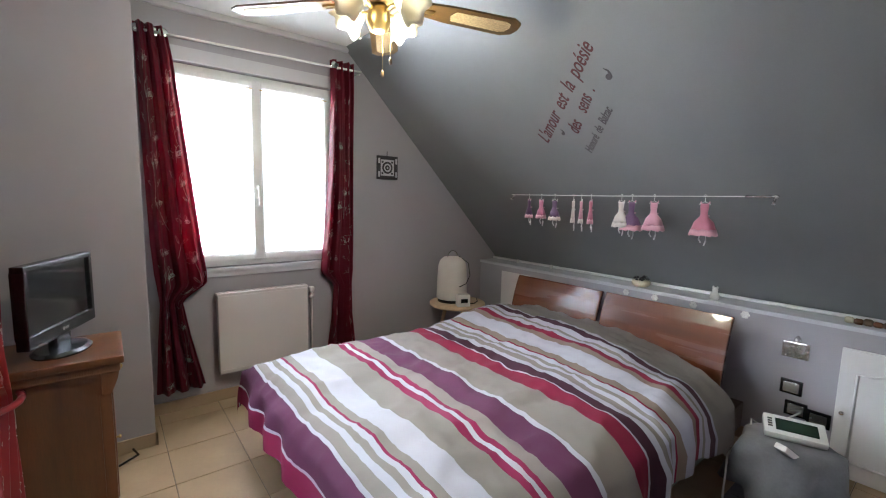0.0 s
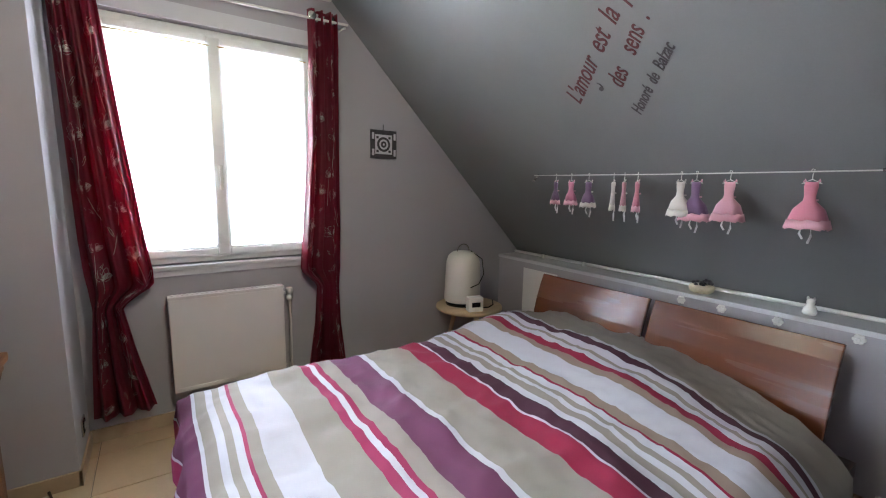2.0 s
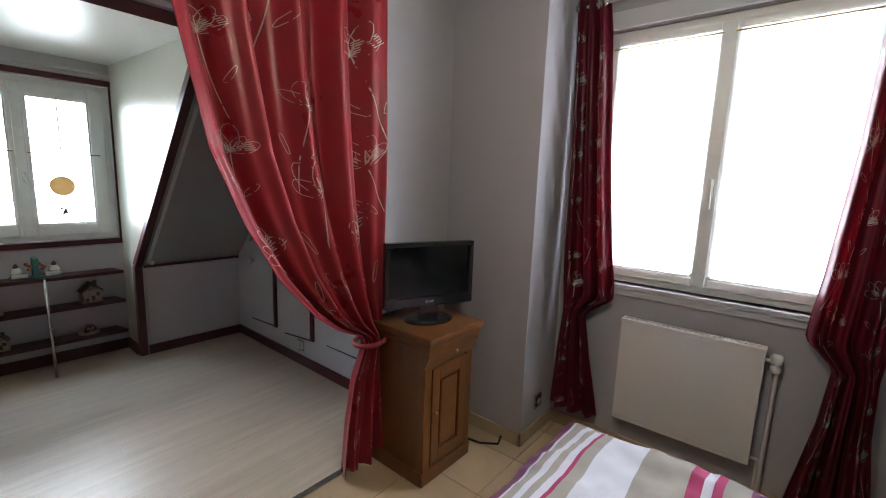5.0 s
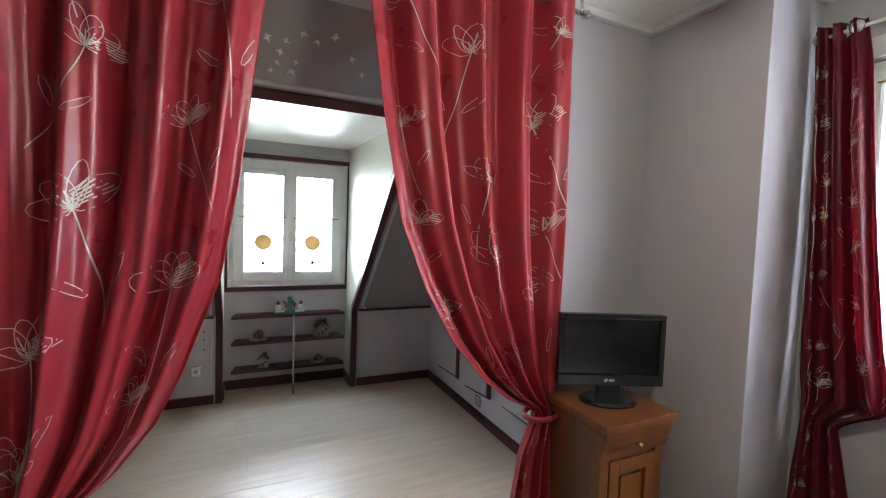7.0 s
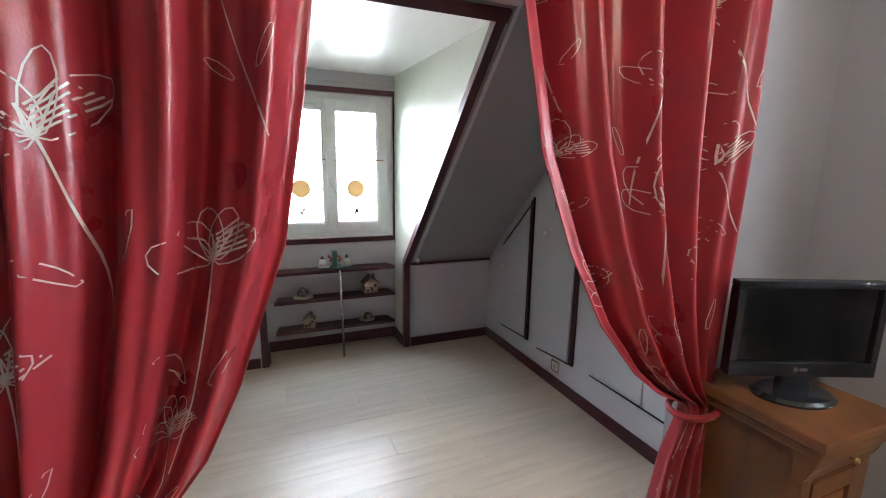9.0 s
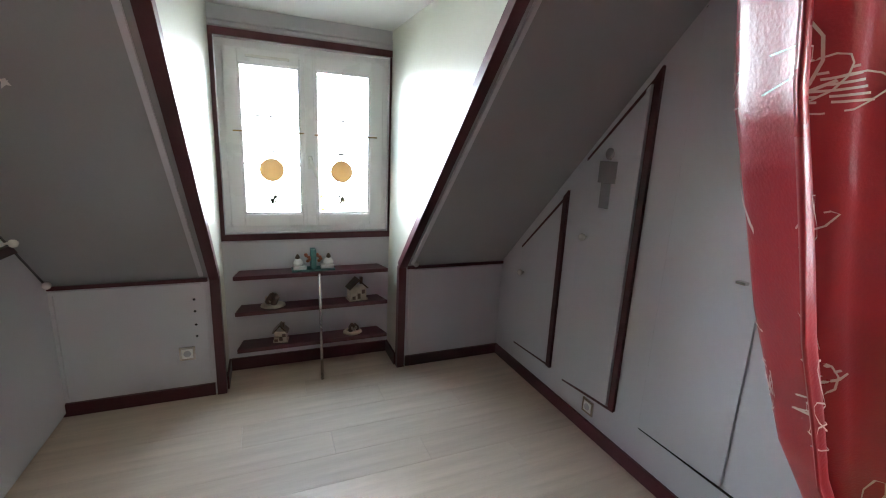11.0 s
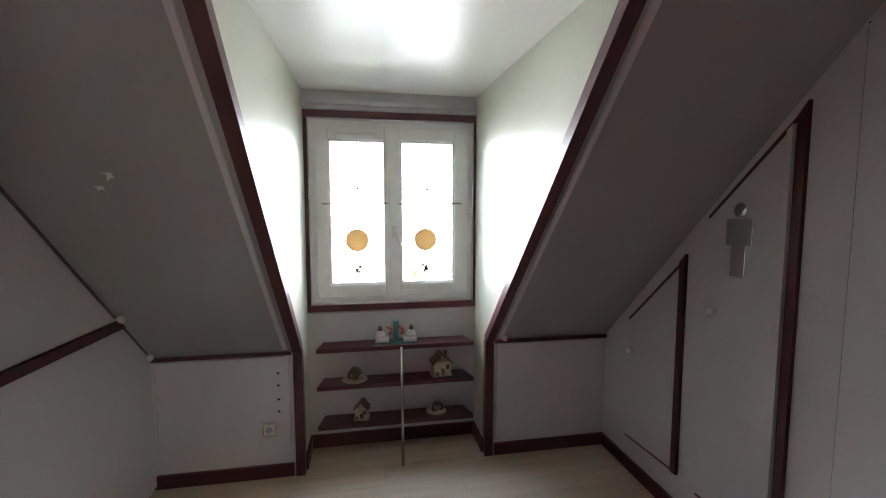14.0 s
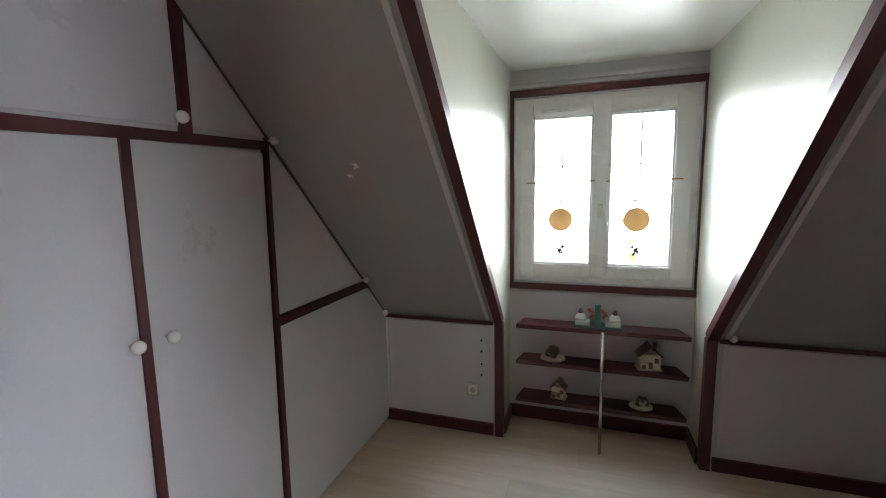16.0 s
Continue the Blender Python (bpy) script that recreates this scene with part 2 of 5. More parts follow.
def add_lathe(bm, profile, seg=20, m=None, squash=1.0):
    """profile: (radius, z) from the bottom up, turned round z."""
    rings = []
    for r, z in profile:
        ring = []
        for k in range(seg):
            a = 2 * math.pi * k / seg
            c = Vector((r * math.cos(a), r * math.sin(a) * squash, z))
            ring.append(bm.verts.new(m @ c if m is not None else c))
        rings.append(ring)
    for a, b in zip(rings, rings[1:]):
        for k in range(seg):
            bm.faces.new((a[k], a[(k + 1) % seg], b[(k + 1) % seg], b[k]))
    bm.faces.new(rings[0][::-1])
    bm.faces.new(rings[-1])


def lathe(name, profile, m, at=None, seg=20, parent=None, squash=1.0):
    bm = bmesh.new()
    add_lathe(bm, profile, seg, at, squash)
    o = put(name, bm, m, parent, smooth=True)
    return o


def add_tube(bm, pts, r, seg=8):
    rings = []
    pts = [Vector(p) for p in pts]
    for i, p in enumerate(pts):
        d = (pts[min(i + 1, len(pts) - 1)] - pts[max(i - 1, 0)]).normalized()
        side = d.cross(Vector((0, 0, 1)))
        if side.length < 0.05:
            side = d.cross(Vector((1, 0, 0)))
        side.normalize()
        up = side.cross(d).normalized()
        rr = r[i] if isinstance(r, (list, tuple)) else r
        rings.append([bm.verts.new(p + rr * (math.cos(2 * math.pi * k / seg) * side + math.sin(2 * math.pi * k / seg) * up)) for k in range(seg)])
    for a, b in zip(rings, rings[1:]):
        for k in range(seg):
            bm.faces.new((a[k], a[(k + 1) % seg], b[(k + 1) % seg], b[k]))
    bm.faces.new(rings[0][::-1])
    bm.faces.new(rings[-1])


def tube(name, pts, r, m, parent=None, seg=8):
    bm = bmesh.new()
    add_tube(bm, pts, r, seg)
    return put(name, bm, m, parent, smooth=True)


def structure(o, label="", category=""):
    return tagged(o, label, category, kind="structure")


def lerp_table(tab, z):
    """tab: (z, value) from the top down."""
    for (z0, a), (z1, b) in zip(tab, tab[1:]):
        if z <= z0 and z >= z1:
            f = (z0 - z) / (z0 - z1)
            return a + (b - a) * f
    return tab[0][1] if z > tab[0][0] else tab[-1][1]


# ---- structure ----
CZ = 2.54                      # ceiling
EAST = 4.24                    # east slope: x + z
WEST = 3.155                   # west slope: z - x
NY, PY = 3.49, 3.118           # bedroom window wall, pier
AN, AS = 2.91, 0.29            # alcove side walls
FA = -0.018                    # alcove floor
KW, DW = -2.455, -2.725        # west knee wall, dormer back wall
D0, D1, DZ = 1.065, 2.125, 2.2  # dormer cheeks and ceiling
HZ = 2.125                     # dormer ceiling at the slope
SY = -0.75                     # bedroom wall behind the walker
LEDGE = 0.812                  # top of the ledge under the east slope

bm = bmesh.new()
add_box(bm, -0.3, 0.49, NY, 3.72, -0.1, 2.75)
add_box(bm, 1.62, 3.7, NY, 3.72, -0.1, 2.75)
add_box(bm, 0.49, 1.62, NY, 3.72, -0.1, 0.925)
add_box(bm, 0.49, 1.62, NY, 3.72, 2.215, 2.75)
structure(put("wall_north", bm, WALL), "grey painted gable wall with a window", "wall")
structure(box("wall_pier", -0.35, 0.367, PY, NY + 0.02, -0.1, 2.75, WALL, 0.004), "grey painted projecting wall corner beside the window", "wall")
structure(box("wall_partition_north", -0.30, -0.20, 2.56, PY + 0.02, -0.1, 2.75, WALL), "grey painted partition stub beside the opening", "wall")
structure(box("wall_partition_south", -0.30, -0.20, SY, 0.60, -0.1, 2.75, WALL), "grey painted partition stub beside the opening", "wall")
structure(box("wall_south", -0.3, 3.7, SY - 0.12, SY, -0.1, 2.75, WALL), "plain grey painted wall", "wall")
structure(prism("slope_east", [(1.70, CZ), (3.6, EAST - 3.6), (3.75, EAST - 3.45), (1.70, CZ + 0.3)], "y", SY - 0.1, NY + 0.02, SLOPE_EAST), "satin grey painted attic slope above the bed", "ceiling")
structure(box("ceiling", -0.615, 1.70, SY - 0.1, 3.6, CZ, CZ + 0.15, CEIL), "white painted flat ceiling", "ceiling")
bm = bmesh.new()
add_box(bm, 3.20, 3.36, SY, NY + 0.02, -0.1, 0.787)
structure(put("wall_knee_east", bm, WALL), "pale grey low wall under the slope", "wall")
structure(boxes("ledge_east", [(3.185, 3.43, SY, NY, 0.787, LEDGE)], PALE, 0.004), "pale grey ledge on top of the low wall", "ledge")
structure(tube("trim_ledge", [(3.385, SY, LEDGE + 0.013), (3.385, NY, LEDGE + 0.013)], 0.011, WHITE), "white cable conduit along the ledge", "conduit")

# alcove shell
structure(box("wall_alcove_north", -2.7, -0.3, AN, AN + 0.12, -0.1, 2.75, PALE), "pale grey wall with built-in cupboard doors", "wall")
structure(box("wall_alcove_south", -2.7, -0.3, AS - 0.12, AS, -0.1, 2.75, PALE), "pale grey wall with built-in cupboard doors", "wall")
bm = bmesh.new()
for a, b in ((AS - 0.1, D0 - 0.02), (D1 + 0.02, AN + 0.1)):
    add_prism(bm, [(KW - 0.2, WEST + KW - 0.2), (CZ - WEST, CZ), (CZ - WEST, CZ + 0.25), (KW - 0.35, WEST + KW - 0.1)], "y", a, b)
add_prism(bm, [(HZ - WEST, HZ), (CZ - WEST, CZ), (CZ - WEST, CZ + 0.25), (HZ - WEST, HZ + 0.25)], "y", D0 - 0.02, D1 + 0.02)
structure(put("slope_west", bm, SLOPE), "satin grey painted attic slope around the dormer", "ceiling")
structure(boxes("wall_knee_west", [(KW - 0.12, KW, AS - 0.1, D0 - 0.02, -0.1, 0.72), (KW - 0.12, KW, D1 + 0.02, AN + 0.1, -0.1, 0.72)], PALE), "pale grey low wall beside the dormer", "wall")
bm = bmesh.new()
for a, b in ((D0 - 0.1, D0), (D1, D1 + 0.1)):
    add_prism(bm, [(DW - 0.12, -0.1), (KW - 0.02, -0.1), (KW - 0.02, WEST + KW - 0.02), (DZ - WEST - 0.02, DZ), (DW - 0.12, DZ + 0.1)], "y", a, b)
structure(put("wall_dormer_cheeks", bm, DORMER), "pale satin painted dormer cheek walls", "wall")
structure(prism("ceiling_dormer", [(DW - 0.12, DZ), (HZ - WEST - 0.005, HZ), (HZ - WEST - 0.005, HZ + 0.1), (DW - 0.12, DZ + 0.1)], "y", D0 - 0.1, D1 + 0.1, CEIL), "white painted dormer ceiling", "ceiling")
bm = bmesh.new()
add_box(bm, DW - 0.12, DW, D0 - 0.1, D1 + 0.1, -0.1, 0.90)
add_box(bm, DW - 0.12, DW, D0 - 0.1, D1 + 0.1, 2.03, DZ + 0.1)
add_box(bm, DW - 0.12, DW, D0 - 0.1, 1.09, 0.90, 2.03)
add_box(bm, DW - 0.12, DW, 2.11, D1 + 0.1, 0.90, 2.03)
structure(put("wall_dormer_back", bm, PALE), "pale grey dormer wall with a window", "wall")

structure(box("floor_bedroom", -0.17, 3.7, SY - 0.1, 3.72, -0.12, -0.006, GROUT), "beige ceramic tile floor", "floor")
structure(box("floor_alcove", -2.9, -0.19, AS - 0.1, AN + 0.1, -0.12, FA - 0.009, GAP), "pale wood laminate floor", "floor")
structure(box("threshold", -0.192, -0.165, 0.6, 2.56, -0.03, 0.006, CHROME, 0.002), "thin metal threshold strip between two floors", "threshold")

# outdoors
def backdrop_mat(name, strength):
    m = bpy.data.materials.new(name)
    m.use_nodes = True
    nt = m.node_tree
    nt.nodes.remove(nt.nodes["Principled BSDF"])
    e = nt.nodes.new("ShaderNodeEmission")
    tc = nt.nodes.new("ShaderNodeTexCoord")
    n = nt.nodes.new("ShaderNodeTexNoise")
    n.inputs["Scale"].default_value = 0.9
    n.inputs["Detail"].default_value = 9
    n.inputs["Roughness"].default_value = 0.72
    nt.links.new(tc.outputs["Object"], n.inputs["Vector"])
    sx = nt.nodes.new("ShaderNodeSeparateXYZ")
    nt.links.new(tc.outputs["Object"], sx.inputs[0])
    hz = nt.nodes.new("ShaderNodeMapRange")
    hz.inputs[1].default_value, hz.inputs[2].default_value, hz.inputs[3].default_value, hz.inputs[4].default_value = -2.0, 3.5, 0.12, -0.14
    nt.links.new(sx.outputs[2], hz.inputs[0])
    ad = nt.nodes.new("ShaderNodeMath")
    nt.links.new(n.outputs[0], ad.inputs[0])
    nt.links.new(hz.outputs[0], ad.inputs[1])
    r = nt.nodes.new("ShaderNodeValToRGB")
    els = r.color_ramp.elements
    els[0].position, els[0].color = 0.50, (0.86, 0.93, 1, 1)
    els[1].position, els[1].color = 0.60, (0.018, 0.028, 0.007, 1)
    nt.links.new(ad.outputs[0], r.inputs[0])
    nt.links.new(r.outputs[0], e.inputs[0])
    e.inputs[1].default_value = strength
    nt.links.new(e.outputs[0], nt.nodes["Material Output"].inputs[0])
    return m


structure(box("backdrop", -9.2, -9.1, -14, 17, -6, 12, backdrop_mat("bright_garden", 48.0)), "sunlit garden trees and bright sky", "backdrop")
structure(box("backdrop_north", -14, 16, 12.0, 12.1, -6, 12, backdrop_mat("bright_garden_north", 8.0)), "sunlit garden and bright sky", "backdrop")
structure(box("ground", -60, 60, -60, 60, -3.2, -3.1, mat("grass", (0.06, 0.09, 0.03), 0.9, var=0.4)), "green lawn around the house", "ground")


# ---- trims of the alcove ----
R2 = math.sqrt(0.5)


def slope_strip(bm, y0, y1, x0, x1, lo, hi):
    """A strip lying on the west slope between x0 and x1, from lo to hi metres proud of it."""
    add_prism(bm, [(x0 + lo * R2, WEST + x0 - lo * R2), (x1 + lo * R2, WEST + x1 - lo * R2), (x1 + hi * R2, WEST + x1 - hi * R2), (x0 + hi * R2, WEST + x0 - hi * R2)], "y", y0, y1)


HX = HZ - WEST
bm = bmesh.new()
for a, b in ((D0 - 0.046, D0 + 0.004), (D1 - 0.004, D1 + 0.046)):
    slope_strip(bm, a, b, KW + 0.003, HX + 0.04, -0.03, 0.018)
    add_box(bm, KW - 0.03, KW + 0.02, a, b, FA, WEST + KW)
slope_strip(bm, D0 - 0.055, D1 + 0.055, HX, HX + 0.04, -0.03, 0.019)
structure(put("trim_dormer", bm, BURG), "burgundy painted trim around the dormer opening", "trim")
bm = bmesh.new()
for a, b in ((D0 - 0.092, D0 - 0.072), (D1 + 0.072, D1 + 0.092)):
    slope_strip(bm, a, b, KW + 0.03, HX + 0.07, -0.01, 0.014)
    add_box(bm, KW - 0.01, KW + 0.014, a, b, 0.08, 0.685)
for a, b in ((AS + 0.01, D0 - 0.094), (D1 + 0.094, AN - 0.01)):
    add_box(bm, KW - 0.01, KW + 0.013, a, b, 0.655, 0.675)
    add_box(bm, KW - 0.01, KW + 0.012, a, a + 0.02, 0.08, 0.655)
slope_strip(bm, D0 - 0.09, D1 + 0.09, HX + 0.055, HX + 0.07, -0.01, 0.016)
structure(put("trim_moulding", bm, PALE), "thin grey half-round moulding beside burgundy trim", "trim")
bm = bmesh.new()
for a, b in ((AS, D0 - 0.056), (D1 + 0.056, AN)):
    add_box(bm, KW - 0.02, KW + 0.016, a, b, 0.683, 0.703)
    add_box(bm, KW - 0.02, KW + 0.018, a, b, FA, 0.055, 0.003)
add_box(bm, DW - 0.01, DW + 0.014, D0, D1, FA, 0.065, 0.003)
for y0, y1 in ((D0 + 0.0005, D0 + 0.014), (D1 - 0.014, D1 - 0.0005)):
    add_box(bm, DW + 0.014, KW - 0.03, y0, y1, FA, 0.065)
add_box(bm, KW, -0.3, AN - 0.016, AN + 0.01, FA, 0.055, 0.003)
structure(put("baseboard", bm, BURG), "burgundy painted baseboard", "baseboard")
bm = bmesh.new()
add_box(bm, DW - 0.01, DW + 0.018, D0 + 0.001, D1 - 0.001, 2.035, 2.075)
add_box(bm, DW - 0.01, DW + 0.018, D0 + 0.001, D1 - 0.001, 0.855, 0.895)
add_box(bm, DW - 0.01, DW + 0.010, D0 + 0.001, 1.088, 0.895, 2.035)
add_box(bm, DW - 0.01, DW + 0.010, 2.112, D1 - 0.001, 0.895, 2.035)
structure(put("trim_window", bm, BURG), "burgundy painted surround of the dormer window", "trim")
bm = bmesh.new()
add_box(bm, DW - 0.01, DW + 0.016, D0 + 0.001, D1 - 0.001, 2.085, 2.10)
add_box(bm, DW - 0.01, DW + 0.020, D0 + 0.001, D1 - 0.001, 2.11, 2.135, 0.004)
add_box(bm, DW - 0.01, DW + 0.012, D0 + 0.001, D1 - 0.001, 0.825, 0.84)
structure(put("trim_cornice_dormer", bm, PALE), "grey moulding above the dormer window", "trim")


# ---- windows ----
def window(name, label, at, w, h, glass_l, glass_r, gz0, gz1, bars):
    """A white two-casement window in the plane x = 0 facing +x, y across from 0 to w, z up from 0 to h."""
    root = new(name)
    structure(root, label, "window")
    fr = bmesh.new()
    for y0, y1, z0, z1 in ((0, w, 0, 0.05), (0, w, h - 0.05, h), (0, 0.05, 0.05, h - 0.05), (w - 0.05, w, 0.05, h - 0.05)):
        add_box(fr, -0.05, 0.012, y0, y1, z0, z1, 0.004)
    put("frame", fr, PVC).parent = root
    mid = w / 2
    for (g0, g1), (c0, c1) in ((glass_l, (0.035, mid - 0.004)), (glass_r, (mid + 0.004, w - 0.035))):
        cs = bmesh.new()
        add_box(cs, -0.03, 0.03, c0, g0, 0.035, h - 0.035, 0.006)
        add_box(cs, -0.03, 0.03, g1, c1, 0.035, h - 0.035, 0.006)
        add_box(cs, -0.03, 0.03, g0, g1, 0.035, gz0, 0.006)
        add_box(cs, -0.03, 0.03, g0, g1, gz1, h - 0.035, 0.006)
        b = 0.012
        for y0, y1, z0, z1 in ((g0 - 0.002, g0 + b, gz0, gz1), (g1 - b, g1 + 0.002, gz0, gz1), (g0, g1, gz0 - 0.002, gz0 + b), (g0, g1, gz1 - b, gz1 + 0.002)):
            add_box(cs, -0.012, 0.018, y0, y1, z0, z1, 0.003)
        sash = put("casement", cs, PVC)
        sash.parent = root
        pane = box("pane", -0.004, 0.0, g0, g1, gz0, gz1, GLASS)
        pane.parent = sash
        pane.visible_shadow = False
        if bars:
            gb = bmesh.new()
            add_box(gb, -0.010, -0.006, (g0 + g1) / 2 - 0.005, (g0 + g1) / 2 + 0.005, gz1 - 0.38, gz1)
            for z in (gz0 + 0.31, gz0 + 0.60):
                add_box(gb, -0.010, -0.006, g0, g1, z - 0.0045, z + 0.0045)
            o = put("glazing_bar", gb, DARKWOOD)
            o.parent = sash
    box("astragal", 0.03, 0.042, mid - 0.028, mid + 0.028, 0.04, h - 0.04, PVC, 0.005).parent = root
    hb = bmesh.new()
    add_box(hb, 0.042, 0.052, mid - 0.014, mid + 0.014, h * 0.36, h * 0.43, 0.004)
    tilt = Matrix.Translation((0.07, mid, h * 0.42)) @ Matrix.Rotation(radians(18 if bars else 2), 4, 'X')
    add_box(hb, -0.008, 0.008, -0.009, 0.009, -0.125, 0.012, 0.005, tilt)
    add_box(hb, 0.05, 0.07, mid - 0.008, mid + 0.008, h * 0.405, h * 0.42, 0.002)
    put("handle", hb, PORCELAIN).parent = root
    root.matrix_basis = at
    return root


w1 = window("window_1", "white two-casement dormer window with handle", pose(DW - 0.035, 1.092, 0.902), 1.016, 1.126,
            (0.113, 0.457), (0.552, 0.895), 0.115, 1.008, True)
box("vent", 0.03, 0.045, 0.16, 0.40, 1.035, 1.05, PORCELAIN, 0.004).parent = w1
w2 = window("window_2", "white two-casement bedroom window behind net curtains", pose(0.492, NY + 0.055, 0.927, 0, 0, -90), 1.126, 1.286,
            (0.085, 0.53), (0.60, 1.045), 0.075, 1.215, False)
bm = bmesh.new()
add_box(bm, 0.50, 1.68, NY - 0.03, NY + 0.05, 0.90, 0.925, 0.006)
add_box(bm, 0.52, 1.66, NY - 0.016, NY + 0.002, 0.865, 0.90, 0.005)
add_box(bm, 0.44, 0.488, NY - 0.014, NY + 0.002, 0.925, 2.30, 0.004)
add_box(bm, 1.622, 1.68, NY - 0.014, NY + 0.002, 0.925, 2.30, 0.004)
add_box(bm, 0.488, 1.622, NY - 0.014, NY + 0.002, 2.217, 2.30, 0.004)
structure(put("window_sill", bm, PALE), "pale grey window sill and casing", "sill")

# net curtains, one on each casement
for x0, x1 in ((0.565, 1.025), (1.085, 1.55)):
    bm = bmesh.new()
    nu, nv = 60, 8
    grid = []
    for j in range(nv + 1):
        row = []
        for i in range(nu + 1):
            u, v = i / nu, j / nv
            row.append(bm.verts.new((x0 + (x1 - x0) * u, NY + 0.018 + 0.006 * math.sin(u * 64) * (0.4 + 0.6 * v), 2.135 - 1.12 * v + (0.012 * abs(math.sin(u * 30)) if j == nv else 0))))
        grid.append(row)
    for j in range(nv):
        for i in range(nu):
            bm.faces.new((grid[j][i], grid[j][i + 1], grid[j + 1][i + 1], grid[j + 1][i]))
    root = tagged(put("net_curtain", bm, SHEER, smooth=True), "white sheer net curtain gathered over window glass", "curtain", "net curtains")
    tube("rod", [(x0 - 0.01, NY + 0.016, 2.125), (x1 + 0.01, NY + 0.016, 2.125)], 0.004, BRASS, root)


# ---- curtains ----
def drape(left, right, z1, z0, folds, depth, place, seed, lean=None):
    """The cloth as a function of (u, z): place(s, d, z) sets s across, d out of the plane."""
    rnd = random.Random(seed)
    ph = [rnd.uniform(0, 6.28) for _ in range(4)]
    full = max(right_v - left_v for (_, left_v), (_, right_v) in zip(left, right)) if len(left) == len(right) else 0.6

    def at(u, z, off=0.0):
        a, b = lerp_table(left, z), lerp_table(right, z)
        s = a + (b - a) * u
        tight = min(1.0, (b - a) / full)
        d = depth * (0.35 + 0.65 * tight) * (math.sin(u * folds * 6.283 + ph[0] + 0.5 * math.sin(z * 1.7 + ph[1])) + 0.35 * math.sin(u * folds * 2.3 * 6.283 + ph[2] + z * 0.8))
        d += 0.012 * math.sin(z * 3.1 + u * 4 + ph[3])
        if lean:
            d += lerp_table(lean, z) * math.sin(math.pi * u)
        return Vector(place(s, d + off, z))
    return at


def drape_mesh(name, at, z1, z0, nu, nv, m, parent):
    bm = bmesh.new()
    grid = [[bm.verts.new(at(i / nu, z1 + (z0 - z1) * j / nv)) for i in range(nu + 1)] for j in range(nv + 1)]
    for j in range(nv):
        for i in range(nu):
            bm.faces.new((grid[j][i], grid[j][i + 1], grid[j + 1][i + 1], grid[j + 1][i]))
    o = put(name, bm, m, parent, smooth=True)
    md = o.modifiers.new("thickness", 'SOLIDIFY')
    md.thickness = 0.003
    md.offset = 0
    return o


def flower(rnd):
    """Polylines of an outlined flower on a long stem, about 0.3 m wide, in cloth coordinates."""
    lines = []
    for a in (-1.25, -0.65, -0.1, 0.5, 1.1):
        ln, wd = rnd.uniform(0.06, 0.09), rnd.uniform(0.012, 0.022)
        pts = []
        for k in range(13):
            t = k / 12 * 2 * math.pi
            r, s = ln * (1 - math.cos(t)) / 2, wd * math.sin(t)
            pts.append((r * math.sin(a) + s * math.cos(a), r * math.cos(a) - s * math.sin(a)))
        lines.append((pts, 0.0016))
    for a in (-0.8, -0.4, 0, 0.35, 0.75):
        ln = rnd.uniform(0.02, 0.045)
        lines.append(([(0, 0), (ln * math.sin(a), ln * math.cos(a))], 0.0025))
    for k in range(6):
        y = 0.004 + k * 0.005
        lines.append(([(0.005, y), (0.035 - k * 0.003, y + 0.006), (0.07 - k * 0.006, y + 0.016)], 0.0022))
    bend = rnd.uniform(-0.06, 0.06)
    n = 12
    lines.append(([(bend * (k / n) ** 2, -0.26 * k / n) for k in range(n + 1)], 0.0025))
    for s in (-1, 1):
        pts = []
        for k in range(9):
            t = k / 8 * 2 * math.pi
            pts.append((s * (0.02 + 0.045 * (1 - math.cos(t)) / 2) + bend * 0.3, -0.15 + 0.05 * (1 - math.cos(t)) / 2 + 0.012 * math.sin(t)))
        lines.append((pts, 0.0016))
    return lines


